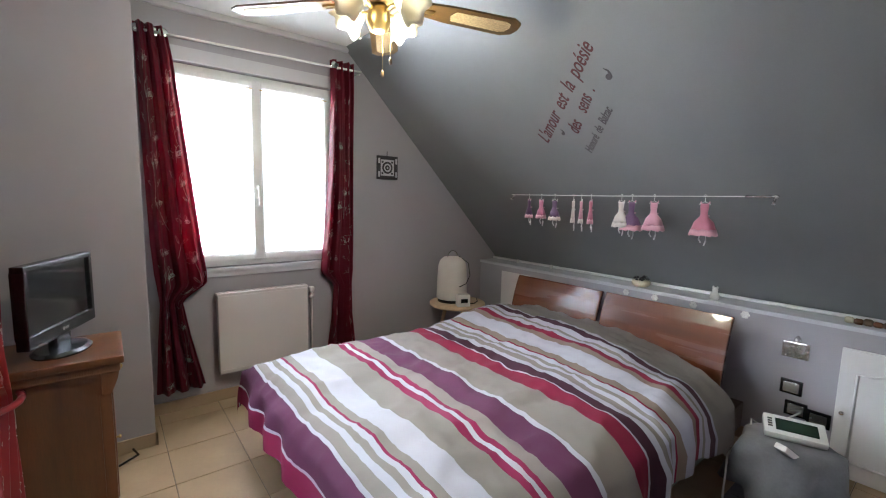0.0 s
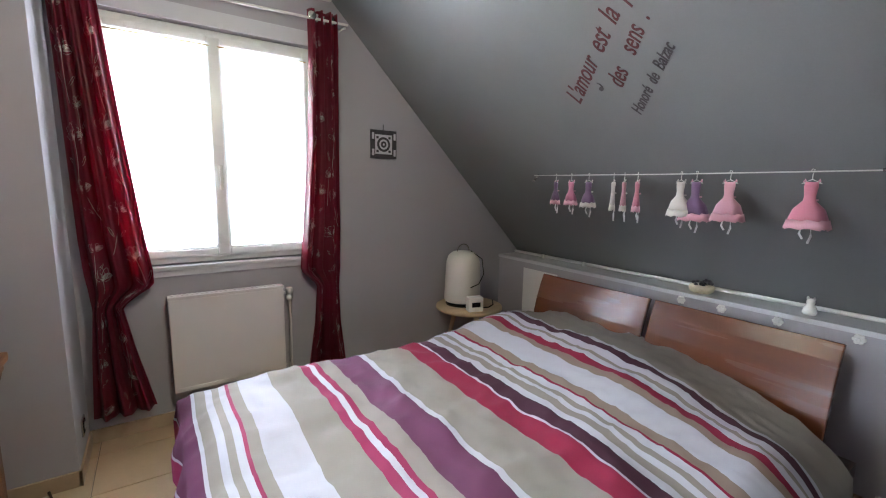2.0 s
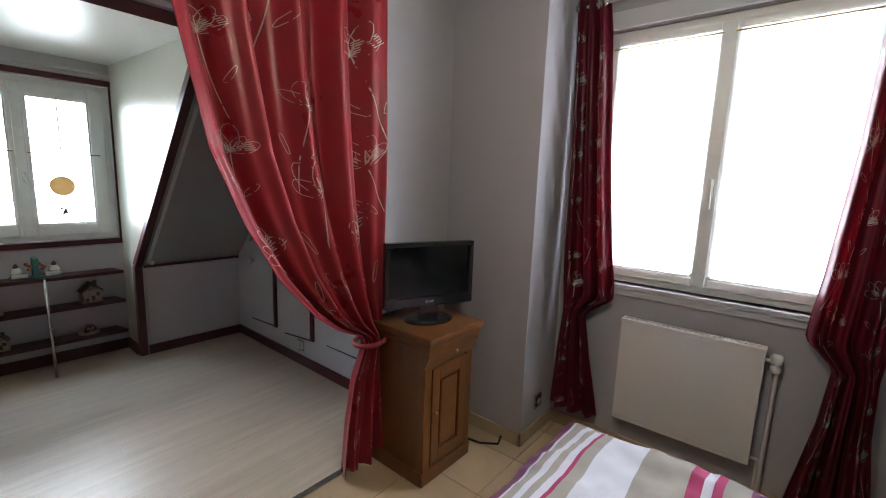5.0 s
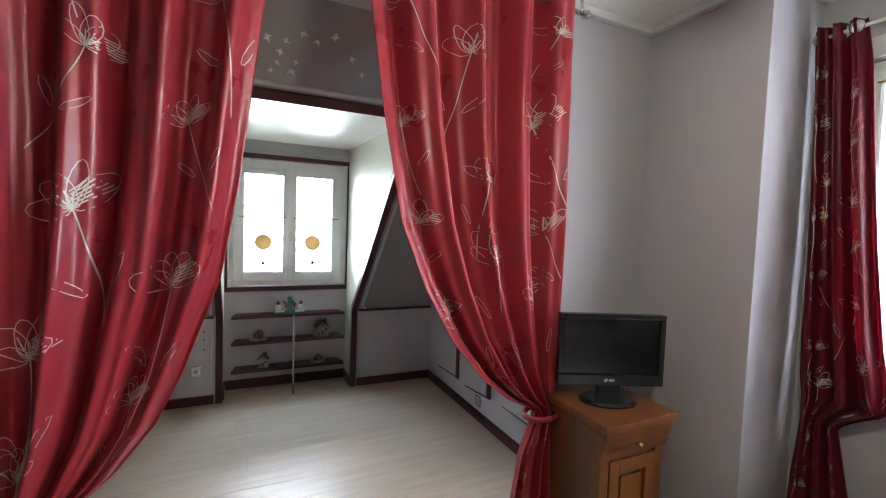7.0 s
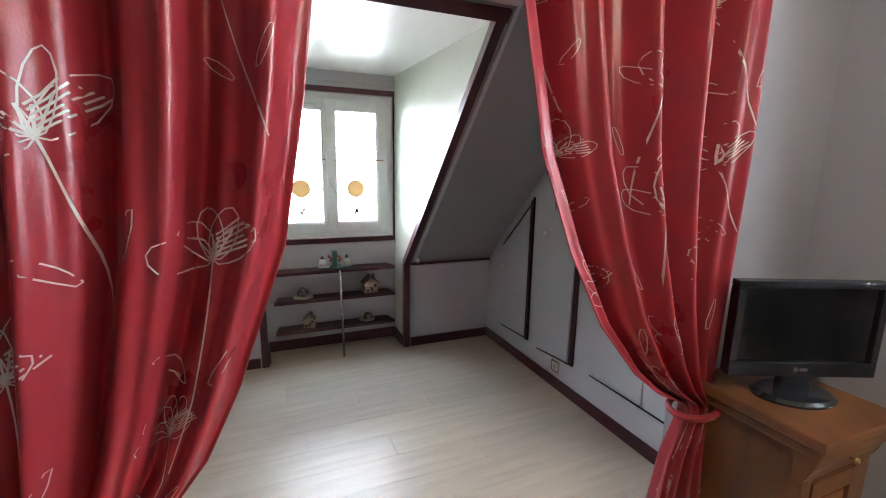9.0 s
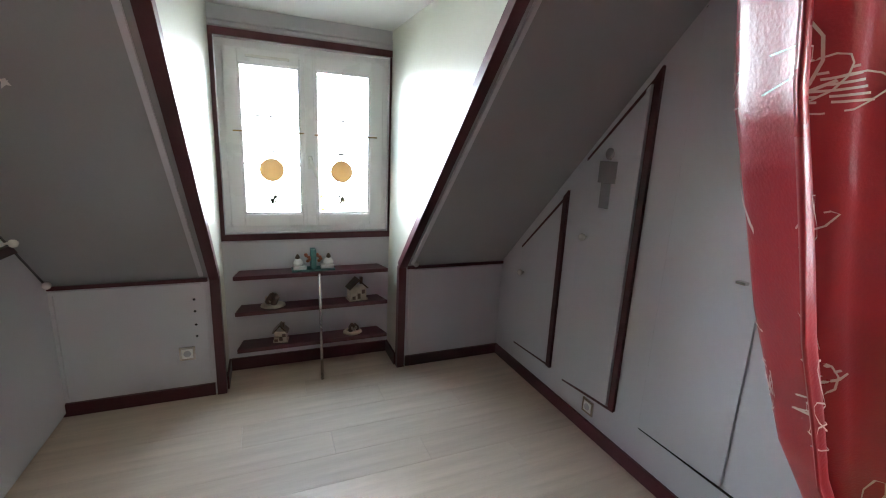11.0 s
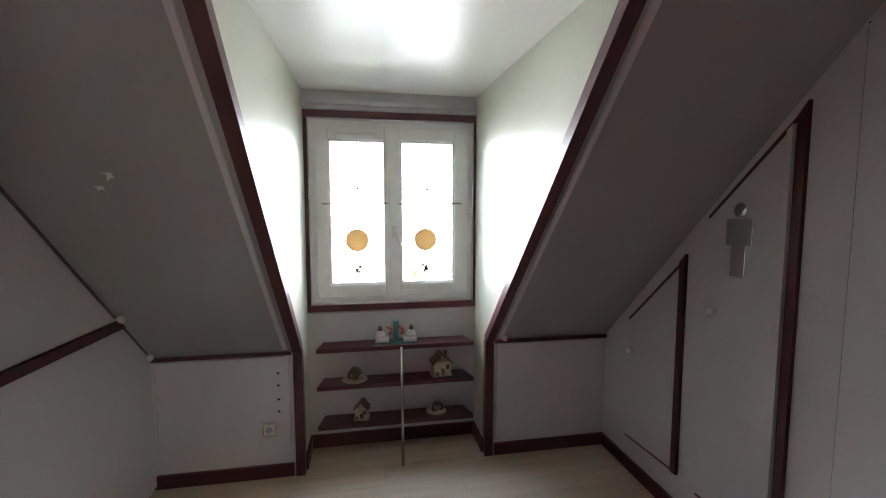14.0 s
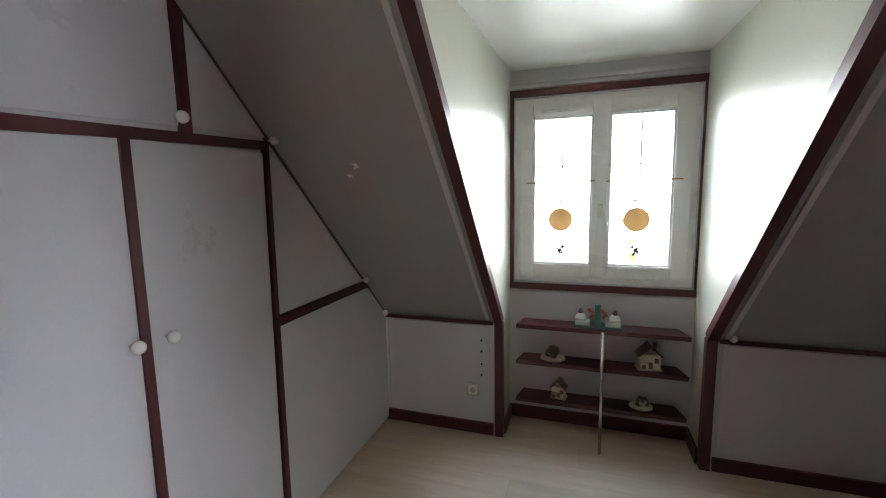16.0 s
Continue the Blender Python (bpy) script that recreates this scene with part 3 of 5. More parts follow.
def embroider(at, z1, z0, width, seed, parent, pitch=0.40, both=True):
    """Silver flowers following the cloth, on both faces."""
    rnd = random.Random(seed)
    bm = bmesh.new()
    nz = int((z1 - z0) / pitch)
    for col in range(max(2, int(width / 0.26))):
        for r in range(nz + 1):
            cu = (col + 0.5 + rnd.uniform(-0.2, 0.2)) / max(2, int(width / 0.26))
            cz = z1 - 0.15 - r * pitch - (0.5 * pitch if col % 2 else 0) + rnd.uniform(-0.05, 0.05)
            turn, size = rnd.uniform(-0.4, 0.4), rnd.uniform(1.0, 1.7) * pitch / 0.40
            for pts, wdt in flower(rnd):
                for off in ((0.004, -0.004) if both else (0.004,)):
                    prev = None
                    dense = []
                    for (ax, ay), (bx, by) in zip(pts, pts[1:]):
                        k = max(1, int(math.hypot(bx - ax, by - ay) / 0.012))
                        dense += [(ax + (bx - ax) * i / k, ay + (by - ay) * i / k) for i in range(k)]
                    dense.append(pts[-1])
                    for i, (px, py) in enumerate(dense):
                        qx, qy = dense[min(i + 1, len(dense) - 1)]
                        ox, oy = dense[max(i - 1, 0)]
                        dx, dy = qx - ox, qy - oy
                        ln = math.hypot(dx, dy) or 1
                        pair = []
                        for sgn in (-1, 1):
                            x = px - sgn * dy / ln * wdt * 0.55
                            y = py + sgn * dx / ln * wdt * 0.55
                            x, y = size * (x * math.cos(turn) - y * math.sin(turn)), size * (x * math.sin(turn) + y * math.cos(turn))
                            u, z = cu + x / width, cz + y
                            pair.append((u, z))
                        ok = all(0.01 < u < 0.99 and z0 < z < z1 for u, z in pair)
                        now = [bm.verts.new(at(u, z, off)) for u, z in pair] if ok else None
                        if prev and now:
                            bm.faces.new((prev[0], prev[1], now[1], now[0]))
                        prev = now
    for v in [v for v in bm.verts if not v.link_faces]:
        bm.verts.remove(v)
    put("embroidery", bm, SILVER, parent, smooth=True)["label"] = "silver embroidered outline flowers"


def eyelets(at, z, us, parent):
    for u in us:
        p = at(u, z)
        lathe("eyelet", [(0.022, -0.003), (0.026, 0), (0.022, 0.003)], CHROME, Matrix.Translation(p) @ Matrix.Rotation(radians(90), 4, 'X'), 14, parent)


CX = -0.135
LX = -0.088


def opening_place(s, d, z):
    return (CX + d, s, z)


def opening_place_left(s, d, z):
    return (LX + d, s, z)


def window_place(s, d, z):
    return (s, NY - 0.10 - d, z)


# right-hand curtain of the opening, tied back
root = thing("curtain", "red satin curtain with silver flowers tied back at the opening", "curtain", CX, 2.52, 0.0, "curtains of the opening")
lf = [(2.50, 1.60), (2.29, 1.625), (1.90, 1.68), (1.5, 1.755), (1.25, 1.86), (1.03, 1.99), (0.85, 2.15), (0.75, 2.28), (0.68, 2.43), (0.62, 2.43), (0.48, 2.37), (0.25, 2.33), (0.01, 2.30)]
rt = [(2.50, 2.535), (2.29, 2.525), (1.90, 2.52), (1.5, 2.53), (1.25, 2.53), (1.03, 2.53), (0.85, 2.53), (0.75, 2.53), (0.68, 2.53), (0.62, 2.53), (0.48, 2.55), (0.25, 2.58), (0.01, 2.62)]
at_r = drape(lf, rt, 2.5, 0.01, 4.2, 0.058, opening_place, 3)
drape_mesh("cloth", at_r, 2.5, 0.01, 120, 110, CURTAIN, root)
embroider(at_r, 2.48, 0.1, 0.95, 11, root)
tube("tie_back", [(CX + 0.07 * math.cos(a), 2.48 + 0.085 * math.sin(a), 0.655 + 0.01 * math.sin(a)) for a in [k * 6.283 / 16 for k in range(17)]], 0.012, CURTAIN, root)

root = thing("curtain", "red satin curtain with silver flowers gathered to one side", "curtain", LX, 0.66, 0.0, "curtains of the opening")
lf = [(2.50, 0.62), (2.2, 0.645), (1.6, 0.64), (1.3, 0.635), (1.0, 0.635), (0.85, 0.635), (0.72, 0.63), (0.60, 0.625), (0.53, 0.625), (0.3, 0.61), (0.01, 0.60)]
rt = [(2.50, 1.325), (2.2, 1.285), (1.6, 1.215), (1.3, 1.165), (1.0, 1.06), (0.85, 0.99), (0.72, 0.89), (0.60, 0.76), (0.53, 0.73), (0.3, 0.76), (0.01, 0.82)]
at_l = drape(lf, rt, 2.5, 0.01, 3.4, 0.048, opening_place_left, 8)
drape_mesh("cloth", at_l, 2.5, 0.01, 110, 110, CURTAIN, root)
embroider(at_l, 2.48, 0.1, 0.68, 21, root)
tube("tie_back", [(LX + 0.06 * math.cos(a), 0.68 + 0.065 * math.sin(a), 0.55) for a in [k * 6.283 / 16 for k in range(17)]], 0.012, CURTAIN, root)

root = thing("curtain_rod", "chrome curtain rod across the opening under the ceiling", "curtain rod", CX, 1.6, 2.47)
tube("rod", [(LX, 0.605, 2.47), (CX, 2.62, 2.47)], 0.011, CHROME, root)
for y, rx in ((0.61, LX), (2.62, CX)):
    lathe("finial", [(0.004, -0.02), (0.02, -0.012), (0.024, 0), (0.02, 0.012), (0.004, 0.02)], CHROME, Matrix.Translation((rx, y, 2.47)), 12, root)
    tube("bracket", [(rx - 0.01, y + (0.02 if y < 1 else -0.02), CZ), (rx, y + (0.02 if y < 1 else -0.02), 2.47)], 0.007, CHROME, root)

# window curtains, knotted half way down
root = thing("curtain", "wine red satin curtain with silver flowers, knotted low", "curtain", 0.5, NY - 0.1, 0.15, "window curtains")
lf = [(2.36, 0.385), (2.2, 0.39), (1.6, 0.40), (1.1, 0.41), (0.92, 0.42), (0.84, 0.43), (0.79, 0.435), (0.74, 0.44), (0.5, 0.42), (0.17, 0.40)]
rt = [(2.36, 0.545), (2.2, 0.57), (1.6, 0.625), (1.1, 0.675), (0.92, 0.70), (0.84, 0.70), (0.79, 0.62), (0.74, 0.56), (0.5, 0.60), (0.17, 0.67)]
at_w = drape(lf, rt, 2.36, 0.17, 3.2, 0.03, window_place, 5)
drape_mesh("cloth", at_w, 2.36, 0.17, 70, 90, CURTAIN_W, root)
embroider(at_w, 2.34, 0.2, 0.42, 31, root, 0.22, False)
eyelets(at_w, 2.325, (0.1, 0.35, 0.6, 0.85), root)

root = thing("curtain", "wine red satin curtain with silver flowers, knotted low", "curtain", 1.64, NY - 0.1, 0.12, "window curtains")
lf = [(2.40, 1.55), (2.2, 1.55), (1.6, 1.53), (1.1, 1.495), (0.92, 1.475), (0.84, 1.47), (0.79, 1.52), (0.74, 1.57), (0.5, 1.55), (0.12, 1.49)]
rt = [(2.40, 1.72), (2.2, 1.725), (1.6, 1.72), (1.1, 1.715), (0.92, 1.71), (0.84, 1.71), (0.79, 1.705), (0.74, 1.70), (0.5, 1.71), (0.12, 1.76)]
at_x = drape(lf, rt, 2.40, 0.12, 3.2, 0.03, window_place, 6)
drape_mesh("cloth", at_x, 2.40, 0.12, 70, 90, CURTAIN_W, root)
embroider(at_x, 2.38, 0.2, 0.42, 41, root, 0.22, False)
eyelets(at_x, 2.36, (0.1, 0.35, 0.6, 0.85), root)

root = thing("curtain_rod", "thin white curtain rod above the bedroom window", "curtain rod", 1.08, NY - 0.1, 2.32)
tube("rod", [(0.39, NY - 0.10, 2.32), (1.79, NY - 0.10, 2.355)], 0.008, PORCELAIN, root)
for x in (0.40, 1.775):
    tube("bracket", [(x, NY, 2.345), (x, NY - 0.05, 2.345), (x, NY - 0.10, 2.335)], 0.007, PORCELAIN, root)


# ---- bed ----
def bed():
    root = thing("bed", "double bed with striped duvet and leaning cherry wood headboard", "bed", 1.9, 1.9, 0.0)
    boxes("base", [(0.92, 3.0, 1.17, 2.62, 0.10, 0.30), (0.86, 3.05, 1.10, 1.17, 0.14, 0.29), (0.86, 3.05, 2.62, 2.69, 0.14, 0.29), (0.80, 0.92, 1.10, 2.69, 0.14, 0.29)], DARKWOOD, 0.008, root)
    for x in (0.90, 2.85):
        for y in (1.2, 2.59):
            box("leg", x - 0.04, x + 0.04, y - 0.04, y + 0.04, 0.0, 0.16, DARKWOOD, 0.006, root)
    box("mattress", 0.86, 2.42, 1.12, 2.68, 0.29, 0.46, WHITE, 0.04, root)
    box("bolster", 2.42, 2.90, 1.80, 2.66, 0.29, 0.44, WHITE, 0.06, root)
    # duvet with soft edges and wrinkles
    bm = bmesh.new()
    uvl = bm.loops.layers.uv.new("cloth")
    x0, x1, y0, y1 = 0.755, 2.97, 1.05, 2.80
    nu, nv = 130, 110
    drop = 0.20
    grid, stripe = [], {}
    for i in range(nu + 1):
        row = []
        for j in range(nv + 1):
            s = -drop + (x1 - x0 + drop) * i / nu
            t = -drop + (y1 - y0 + 2 * drop) * j / nv
            w = y1 - y0
            dx = max(0.0, -s)
            dy = max(0.0, -t, t - w)
            down = math.hypot(dx, dy)
            pull = (0.08 * max(s, 0) + 0.10 * max(0, s - 1.3)) * max(0.0, min(1.0, (0.72 - t) / 0.72)) ** 1.3
            x = x0 + max(s, 0) - 0.02 * min(dx, 0.1) / 0.1 - pull
            y = y0 + min(max(t, 0), w) + (-0.03 if t < 0 else 0.03 if t > w else 0) * min(dy, 0.1) / 0.1
            edge = min(max(s, 0) / 0.17, max(min(t, w - t), 0) / 0.20, 1.0)
            round_ = 0.08 * (1 - (1 - edge) ** 2)
            puff = 0.085 * max(0, min(1, (s - 1.2) / 0.6)) * (0.3 + 0.7 * min(max(t / w, 0), 1))
            puff *= 1 - 0.75 * max(0, min(1, (s - 1.85) / 0.28))
            p = Vector((s * 2.2, t * 2.2, 0.3))
            wr = 0.022 * noise.noise(p) + 0.011 * (1 - 2 * abs(noise.noise(Vector((s * 4.5 - 3 * t, t * 6 + 2 * s, 2.2))))) + 0.014 * noise.noise(Vector((s * 2.5 + 0.8 * t, t * 7, 1.7))) + 0.007 * noise.noise(Vector((s * 14, t * 5, 4))) + 0.007 * (1 - 2 * abs(noise.noise(Vector((s * 8 + 2 * t, t * 10 - s, 6.1))))) ** 3
            sag = 0.07 * max(0.0, min(1.0, (s - 1.6) / 0.5)) * max(0.0, min(1.0, (0.8 - t) / 0.8))
            z = 0.442 + round_ + puff - sag + wr - down * (0.97 if down else 0) + 0.004
            if down:
                fold = 0.018 * math.sin((s if dy else t) * 17 + 2 * math.sin((s if dy else t) * 5)) * min(down / 0.1, 1)
                if dy:
                    y += fold * (-1 if t < 0 else 1)
                else:
                    x -= fold
            v = bm.verts.new((x, y, z))
            stripe[v] = (x0 + s) + 0.012 * noise.noise(Vector((s * 3, t * 3, 9)))
            row.append(v)
        grid.append(row)
    for i in range(nu):
        for j in range(nv):
            f = bm.faces.new((grid[i][j], grid[i + 1][j], grid[i + 1][j + 1], grid[i][j + 1]))
            for lp in f.loops:
                lp[uvl].uv = (stripe[lp.vert] / 3.2, 0)
    put("duvet", bm, STRIPES, root, smooth=True)["label"] = "duvet in purple, wine, beige and white stripes"
    # two leaning headboard panels
    for y0, y1 in ((1.185, 1.985), (2.015, 2.815)):
        bm = bmesh.new()
        ny = 10
        prof = [(2.90, 0.36), (2.925, 0.46), (2.958, 0.60), (2.99, 0.70), (3.022, 0.775)]
        front = [[bm.verts.new((x, y0 + (y1 - y0) * k / ny, z)) for k in range(ny + 1)] for x, z in prof]
        back = [[bm.verts.new((x + 0.026, y0 + (y1 - y0) * k / ny, z - 0.006)) for k in range(ny + 1)] for x, z in prof]
        for a in range(len(prof) - 1):
            for k in range(ny):
                bm.faces.new((front[a][k], front[a][k + 1], front[a + 1][k + 1], front[a + 1][k]))
                bm.faces.new((back[a][k], back[a + 1][k], back[a + 1][k + 1], back[a][k + 1]))
            bm.faces.new((front[a][0], front[a + 1][0], back[a + 1][0], back[a][0]))
            bm.faces.new((front[a][ny], back[a][ny], back[a + 1][ny], front[a + 1][ny]))
        for k in range(ny):
            bm.faces.new((front[0][k], back[0][k], back[0][k + 1], front[0][k + 1]))
            bm.faces.new((front[-1][k], front[-1][k + 1], back[-1][k + 1], back[-1][k]))
        o = put("headboard_panel", bm, CHERRY, root)
        md = o.modifiers.new("edge", 'BEVEL')
        md.width, md.segments, md.limit_method = 0.005, 2, 'ANGLE'
    for y in (1.35, 2.58):
        box("headboard_support", 3.03, 3.06, y, y + 0.07, 0.15, 0.70, DARKWOOD, 0.004, root)


bed()


# ---- radiator ----
root = thing("radiator", "pale enamelled steel panel radiator under the window", "radiator", 1.05, NY - 0.05, 0.2)
bm = bmesh.new()
add_box(bm, 0.755, 1.355, 3.40, 3.418, 0.215, 0.745, 0.006)
add_box(bm, 0.757, 1.353, 3.418, 3.462, 0.22, 0.742, 0.004)
put("panel", bm, RADMAT, root)
boxes("grille", [(0.752, 1.358, 3.398, 3.464, 0.745, 0.762)] + [(0.77 + k * 0.024, 0.782 + k * 0.024, 3.425, 3.455, 0.760, 0.766) for k in range(24)], RADMAT, 0.003, root)
boxes("louvre", [(0.77 + k * 0.03, 0.79 + k * 0.03, 3.396, 3.401, 0.232, 0.240) for k in range(19)], RADMAT, 0, root)
lathe("valve", [(0.014, -0.03), (0.02, -0.02), (0.02, 0.0), (0.012, 0.008), (0.022, 0.012), (0.024, 0.04), (0.018, 0.052)], PORCELAIN, Matrix.Translation((1.395, 3.43, 0.69)), 16, root)
tube("pipe", [(1.355, 3.43, 0.71), (1.395, 3.43, 0.71), (1.40, 3.44, 0.66), (1.40, 3.45, 0.10), (1.40, 3.47, 0.05), (1.40, NY, 0.05)], 0.009, RADMAT, root)
tube("pipe", [(1.355, 3.43, 0.245), (1.38, 3.43, 0.245), (1.385, 3.44, 0.22), (1.385, 3.45, 0.08), (1.385, NY, 0.06)], 0.009, RADMAT, root)
for x in (0.85, 1.24):
    box("wall_bracket", x, x + 0.02, 3.462, NY, 0.3, 0.7, RADMAT, 0, root)


# ---- cabinet and television ----
def cabinet():
    root = thing("cabinet", "small honey oak cabinet with one drawer and door", "cabinet", 0.02, 2.68, 0.0)
    x0, x1, y0, y1 = -0.185, 0.182, 2.52, 2.872
    b = bmesh.new()
    add_box(b, x0, x1, y0, y1, 0.06, 0.678, 0.006)
    add_box(b, x0, x1 + 0.012, y0 - 0.012, y1 + 0.012, 0.0, 0.07, 0.008)
    add_box(b, x1 - 0.03, x1 + 0.010, y0 - 0.004, y0 + 0.045, 0.07, 0.588, 0.006)
    add_box(b, x1 - 0.03, x1 + 0.010, y1 - 0.045, y1 + 0.004, 0.07, 0.588, 0.006)
    put("body", b, OAK, root)
    d = bmesh.new()
    pts = [(x1 - 0.02, 0.588), (x1 + 0.012, 0.588), (x1 + 0.016, 0.610), (x1 + 0.034, 0.648), (x1 + 0.040, 0.678), (x1 - 0.02, 0.678)]
    add_prism(d, pts, "y", y0 - 0.012, y1 + 0.012, 0.003)
    dr = put("drawer", d, OAK, root)
    lathe("knob", [(0.005, 0), (0.005, 0.008), (0.010, 0.012), (0.011, 0.018), (0.004, 0.023)], BRASS, pose(x1 + 0.030, (y0 + y1) / 2, 0.636, 0, 90, 0), 12, dr)
    box("top", x0, x1 + 0.058, y0 - 0.028, y1 + 0.028, 0.713, 0.746, OAK, 0.009, root)
    box("cornice", x0, x1 + 0.045, y0 - 0.018, y1 + 0.018, 0.678, 0.713, OAK, 0.010, root)
    f = bmesh.new()
    for a, c, z0, z1 in ((y0 + 0.048, y0 + 0.10, 0.09, 0.572), (y1 - 0.10, y1 - 0.048, 0.09, 0.572), (y0 + 0.10, y1 - 0.10, 0.09, 0.15), (y0 + 0.10, y1 - 0.10, 0.512, 0.572)):
        add_box(f, x1 - 0.004, x1 + 0.014, a, c, z0, z1, 0.003)
    add_box(f, x1 - 0.004, x1 + 0.010, y0 + 0.115, y1 - 0.115, 0.165, 0.497, 0.008)
    dd = put("door", f, OAK, root)
    lathe("knob", [(0.004, 0), (0.004, 0.01), (0.008, 0.013), (0.008, 0.018), (0.003, 0.021)], BRASS, pose(x1 + 0.012, y0 + 0.062, 0.36, 0, 90, 0), 12, dd)


cabinet()


def television():
    root = thing("television", "small black flat television standing on the oak cabinet", "television", 0.04, 2.70, 0.746)
    c = Matrix.Translation((0.04, 2.70, 0.746)) @ Matrix.Rotation(radians(-22.6), 4, 'Z')
    hw = 0.235
    b = bmesh.new()
    for y0, y1, z0, z1 in ((-hw, hw, 0.075, 0.125), (-hw, hw, 0.368, 0.39), (-hw, -hw + 0.024, 0.125, 0.368), (hw - 0.024, hw, 0.125, 0.368)):
        add_box(b, -0.022, 0.02, y0, y1, z0, z1, 0.005, c)
    add_box(b, -0.045, -0.02, -hw + 0.03, hw - 0.03, 0.10, 0.37, 0.015, c)
    put("bezel", b, BLACK, root)
    bm = bmesh.new()
    add_box(bm, -0.02, 0.010, -hw + 0.02, hw - 0.02, 0.12, 0.372, 0, c)
    put("screen", bm, SCREEN, root)
    bm = bmesh.new()
    add_lathe(bm, [(0.125, 0.0), (0.128, 0.008), (0.11, 0.018), (0.03, 0.024)], 28, c @ Matrix.Scale(0.72, 4, (1, 0, 0)))
    add_box(bm, -0.025, 0.01, -0.05, 0.05, 0.015, 0.09, 0.01, c)
    put("stand", bm, BLACK, root)
    bm = bmesh.new()
    add_lathe(bm, [(0.0085, 0), (0.0085, 0.002)], 14, c @ pose(0.020, -0.022, 0.100, 0, 90, 0))
    add_box(bm, 0.0195, 0.0215, -0.010, 0.016, 0.0945, 0.1055, 0, c)
    put("badge", bm, CHROME, root)


television()
structure(boxes("baseboard_bedroom", [(-0.20, 0.377, PY - 0.01, PY + 0.005, 0, 0.075), (0.362, 0.377, PY - 0.01, NY, 0, 0.075), (0.377, 3.2, NY - 0.01, NY + 0.005, 0, 0.075),
                                     (3.19, 3.205, SY, 0.10, 0, 0.075), (3.19, 3.205, 0.78, NY - 0.01, 0, 0.075)], SKIRT, 0.003), "beige tile skirting", "baseboard")
bm = bmesh.new()
for r in ((0.367, 1.72, NY - 0.035, NY, 2.50, CZ), (0.367, 0.402, PY, NY - 0.035, 2.50, CZ), (-0.2, 0.402, PY - 0.035, PY, 2.50, CZ), (-0.2, -0.165, 2.56, PY - 0.035, 2.50, CZ)):
    add_box(bm, *r, 0.01)
slope_strip(bm, AS, AN, CZ - WEST - 0.03, CZ - WEST, -0.01, 0.02)
structure(put("trim_cornice", bm, PALE), "grey plaster cornice under the ceiling", "trim")


# ---- alcove cupboards ----
KNOB = [(0.006, 0.0), (0.006, 0.012), (0.016, 0.018), (0.02, 0.028), (0.017, 0.04), (0.006, 0.046)]


def leaf(name, label, pts, y, side, parent=None):
    """A cupboard door leaf in the plane y, given as (x, z) corners, 14 mm proud of the wall on the given side."""
    bm = bmesh.new()
    add_prism(bm, pts, "y", y + side * 0.002, y + side * 0.014, 0.002)
    o = put(name, bm, PANEL)
    return tagged(o, label, "cupboard door", "cupboard doors")


def slope_top(x):
    return WEST + x


def trim_piece(bm, pts, y, side, proud):
    add_prism(bm, pts, "y", y - side * 0.004, y + side * proud)


def ball_knob(parent, x, y, z, side, m):
    lathe("knob", KNOB, m, pose(x, y, z, -90 * side, 0, 0), 16, parent)


# north side: three sloped leaves
d = leaf("cupboard_door", "grey cupboard door with sloped top and crystal knob", [(-2.20, 0.185), (-1.825, 0.205), (-1.825, 1.20), (-2.20, 0.845)], AN, -1)
ball_knob(d, -2.15, AN - 0.014, 0.70, -1, PORCELAIN)
prism("trim", [(-1.822, 0.19), (-1.785, 0.19), (-1.785, 1.275), (-1.822, 1.235)], "y", AN + 0.003, AN - 0.017, BURG, 0.002, d)
prism("edge", [(-2.21, 0.855), (-2.21, 0.868), (-1.80, 1.255), (-1.80, 1.238)], "y", AN + 0.003, AN - 0.006, BURG, 0.001, d)
prism("edge", [(-2.21, 0.168), (-2.21, 0.180), (-1.79, 0.200), (-1.79, 0.188)], "y", AN + 0.003, AN - 0.006, BURG, 0.001, d)
d = leaf("cupboard_door", "tall grey cupboard door with sloped top and knob", [(-1.66, 0.185), (-1.31, 0.225), (-1.31, 1.755), (-1.66, 1.43)], AN, -1)
ball_knob(d, -1.60, AN - 0.014, 1.045, -1, PORCELAIN)
prism("trim", [(-1.297, 0.215), (-1.262, 0.215), (-1.262, 1.845), (-1.297, 1.80)], "y", AN + 0.003, AN - 0.017, BURG, 0.002, d)
prism("jamb", [(-1.330, 0.225), (-1.308, 0.225), (-1.308, 1.775), (-1.330, 1.755)], "y", AN - 0.002, AN - 0.021, PALE, 0.003, d)
prism("edge", [(-1.67, 1.44), (-1.67, 1.453), (-1.27, 1.835), (-1.27, 1.818)], "y", AN + 0.003, AN - 0.006, BURG, 0.001, d)
prism("edge", [(-1.67, 0.168), (-1.67, 0.180), (-1.27, 0.215), (-1.27, 0.205)], "y", AN + 0.003, AN - 0.006, BURG, 0.001, d)
d = leaf("cupboard_door", "wide pale grey cupboard door reaching up the slope", [(-1.105, 0.235), (-0.712, 0.242), (-0.712, 2.30), (-1.105, 2.02)], AN, -1)
box("handle", -0.79, -0.755, AN - 0.04, AN - 0.014, 1.035, 1.047, CHROME, 0.004, d)
d = leaf("cupboard_door", "narrow pale grey cupboard door beside the opening", [(-0.700, 0.242), (-0.34, 0.247), (-0.34, 2.33), (-0.700, 2.31)], AN, -1)
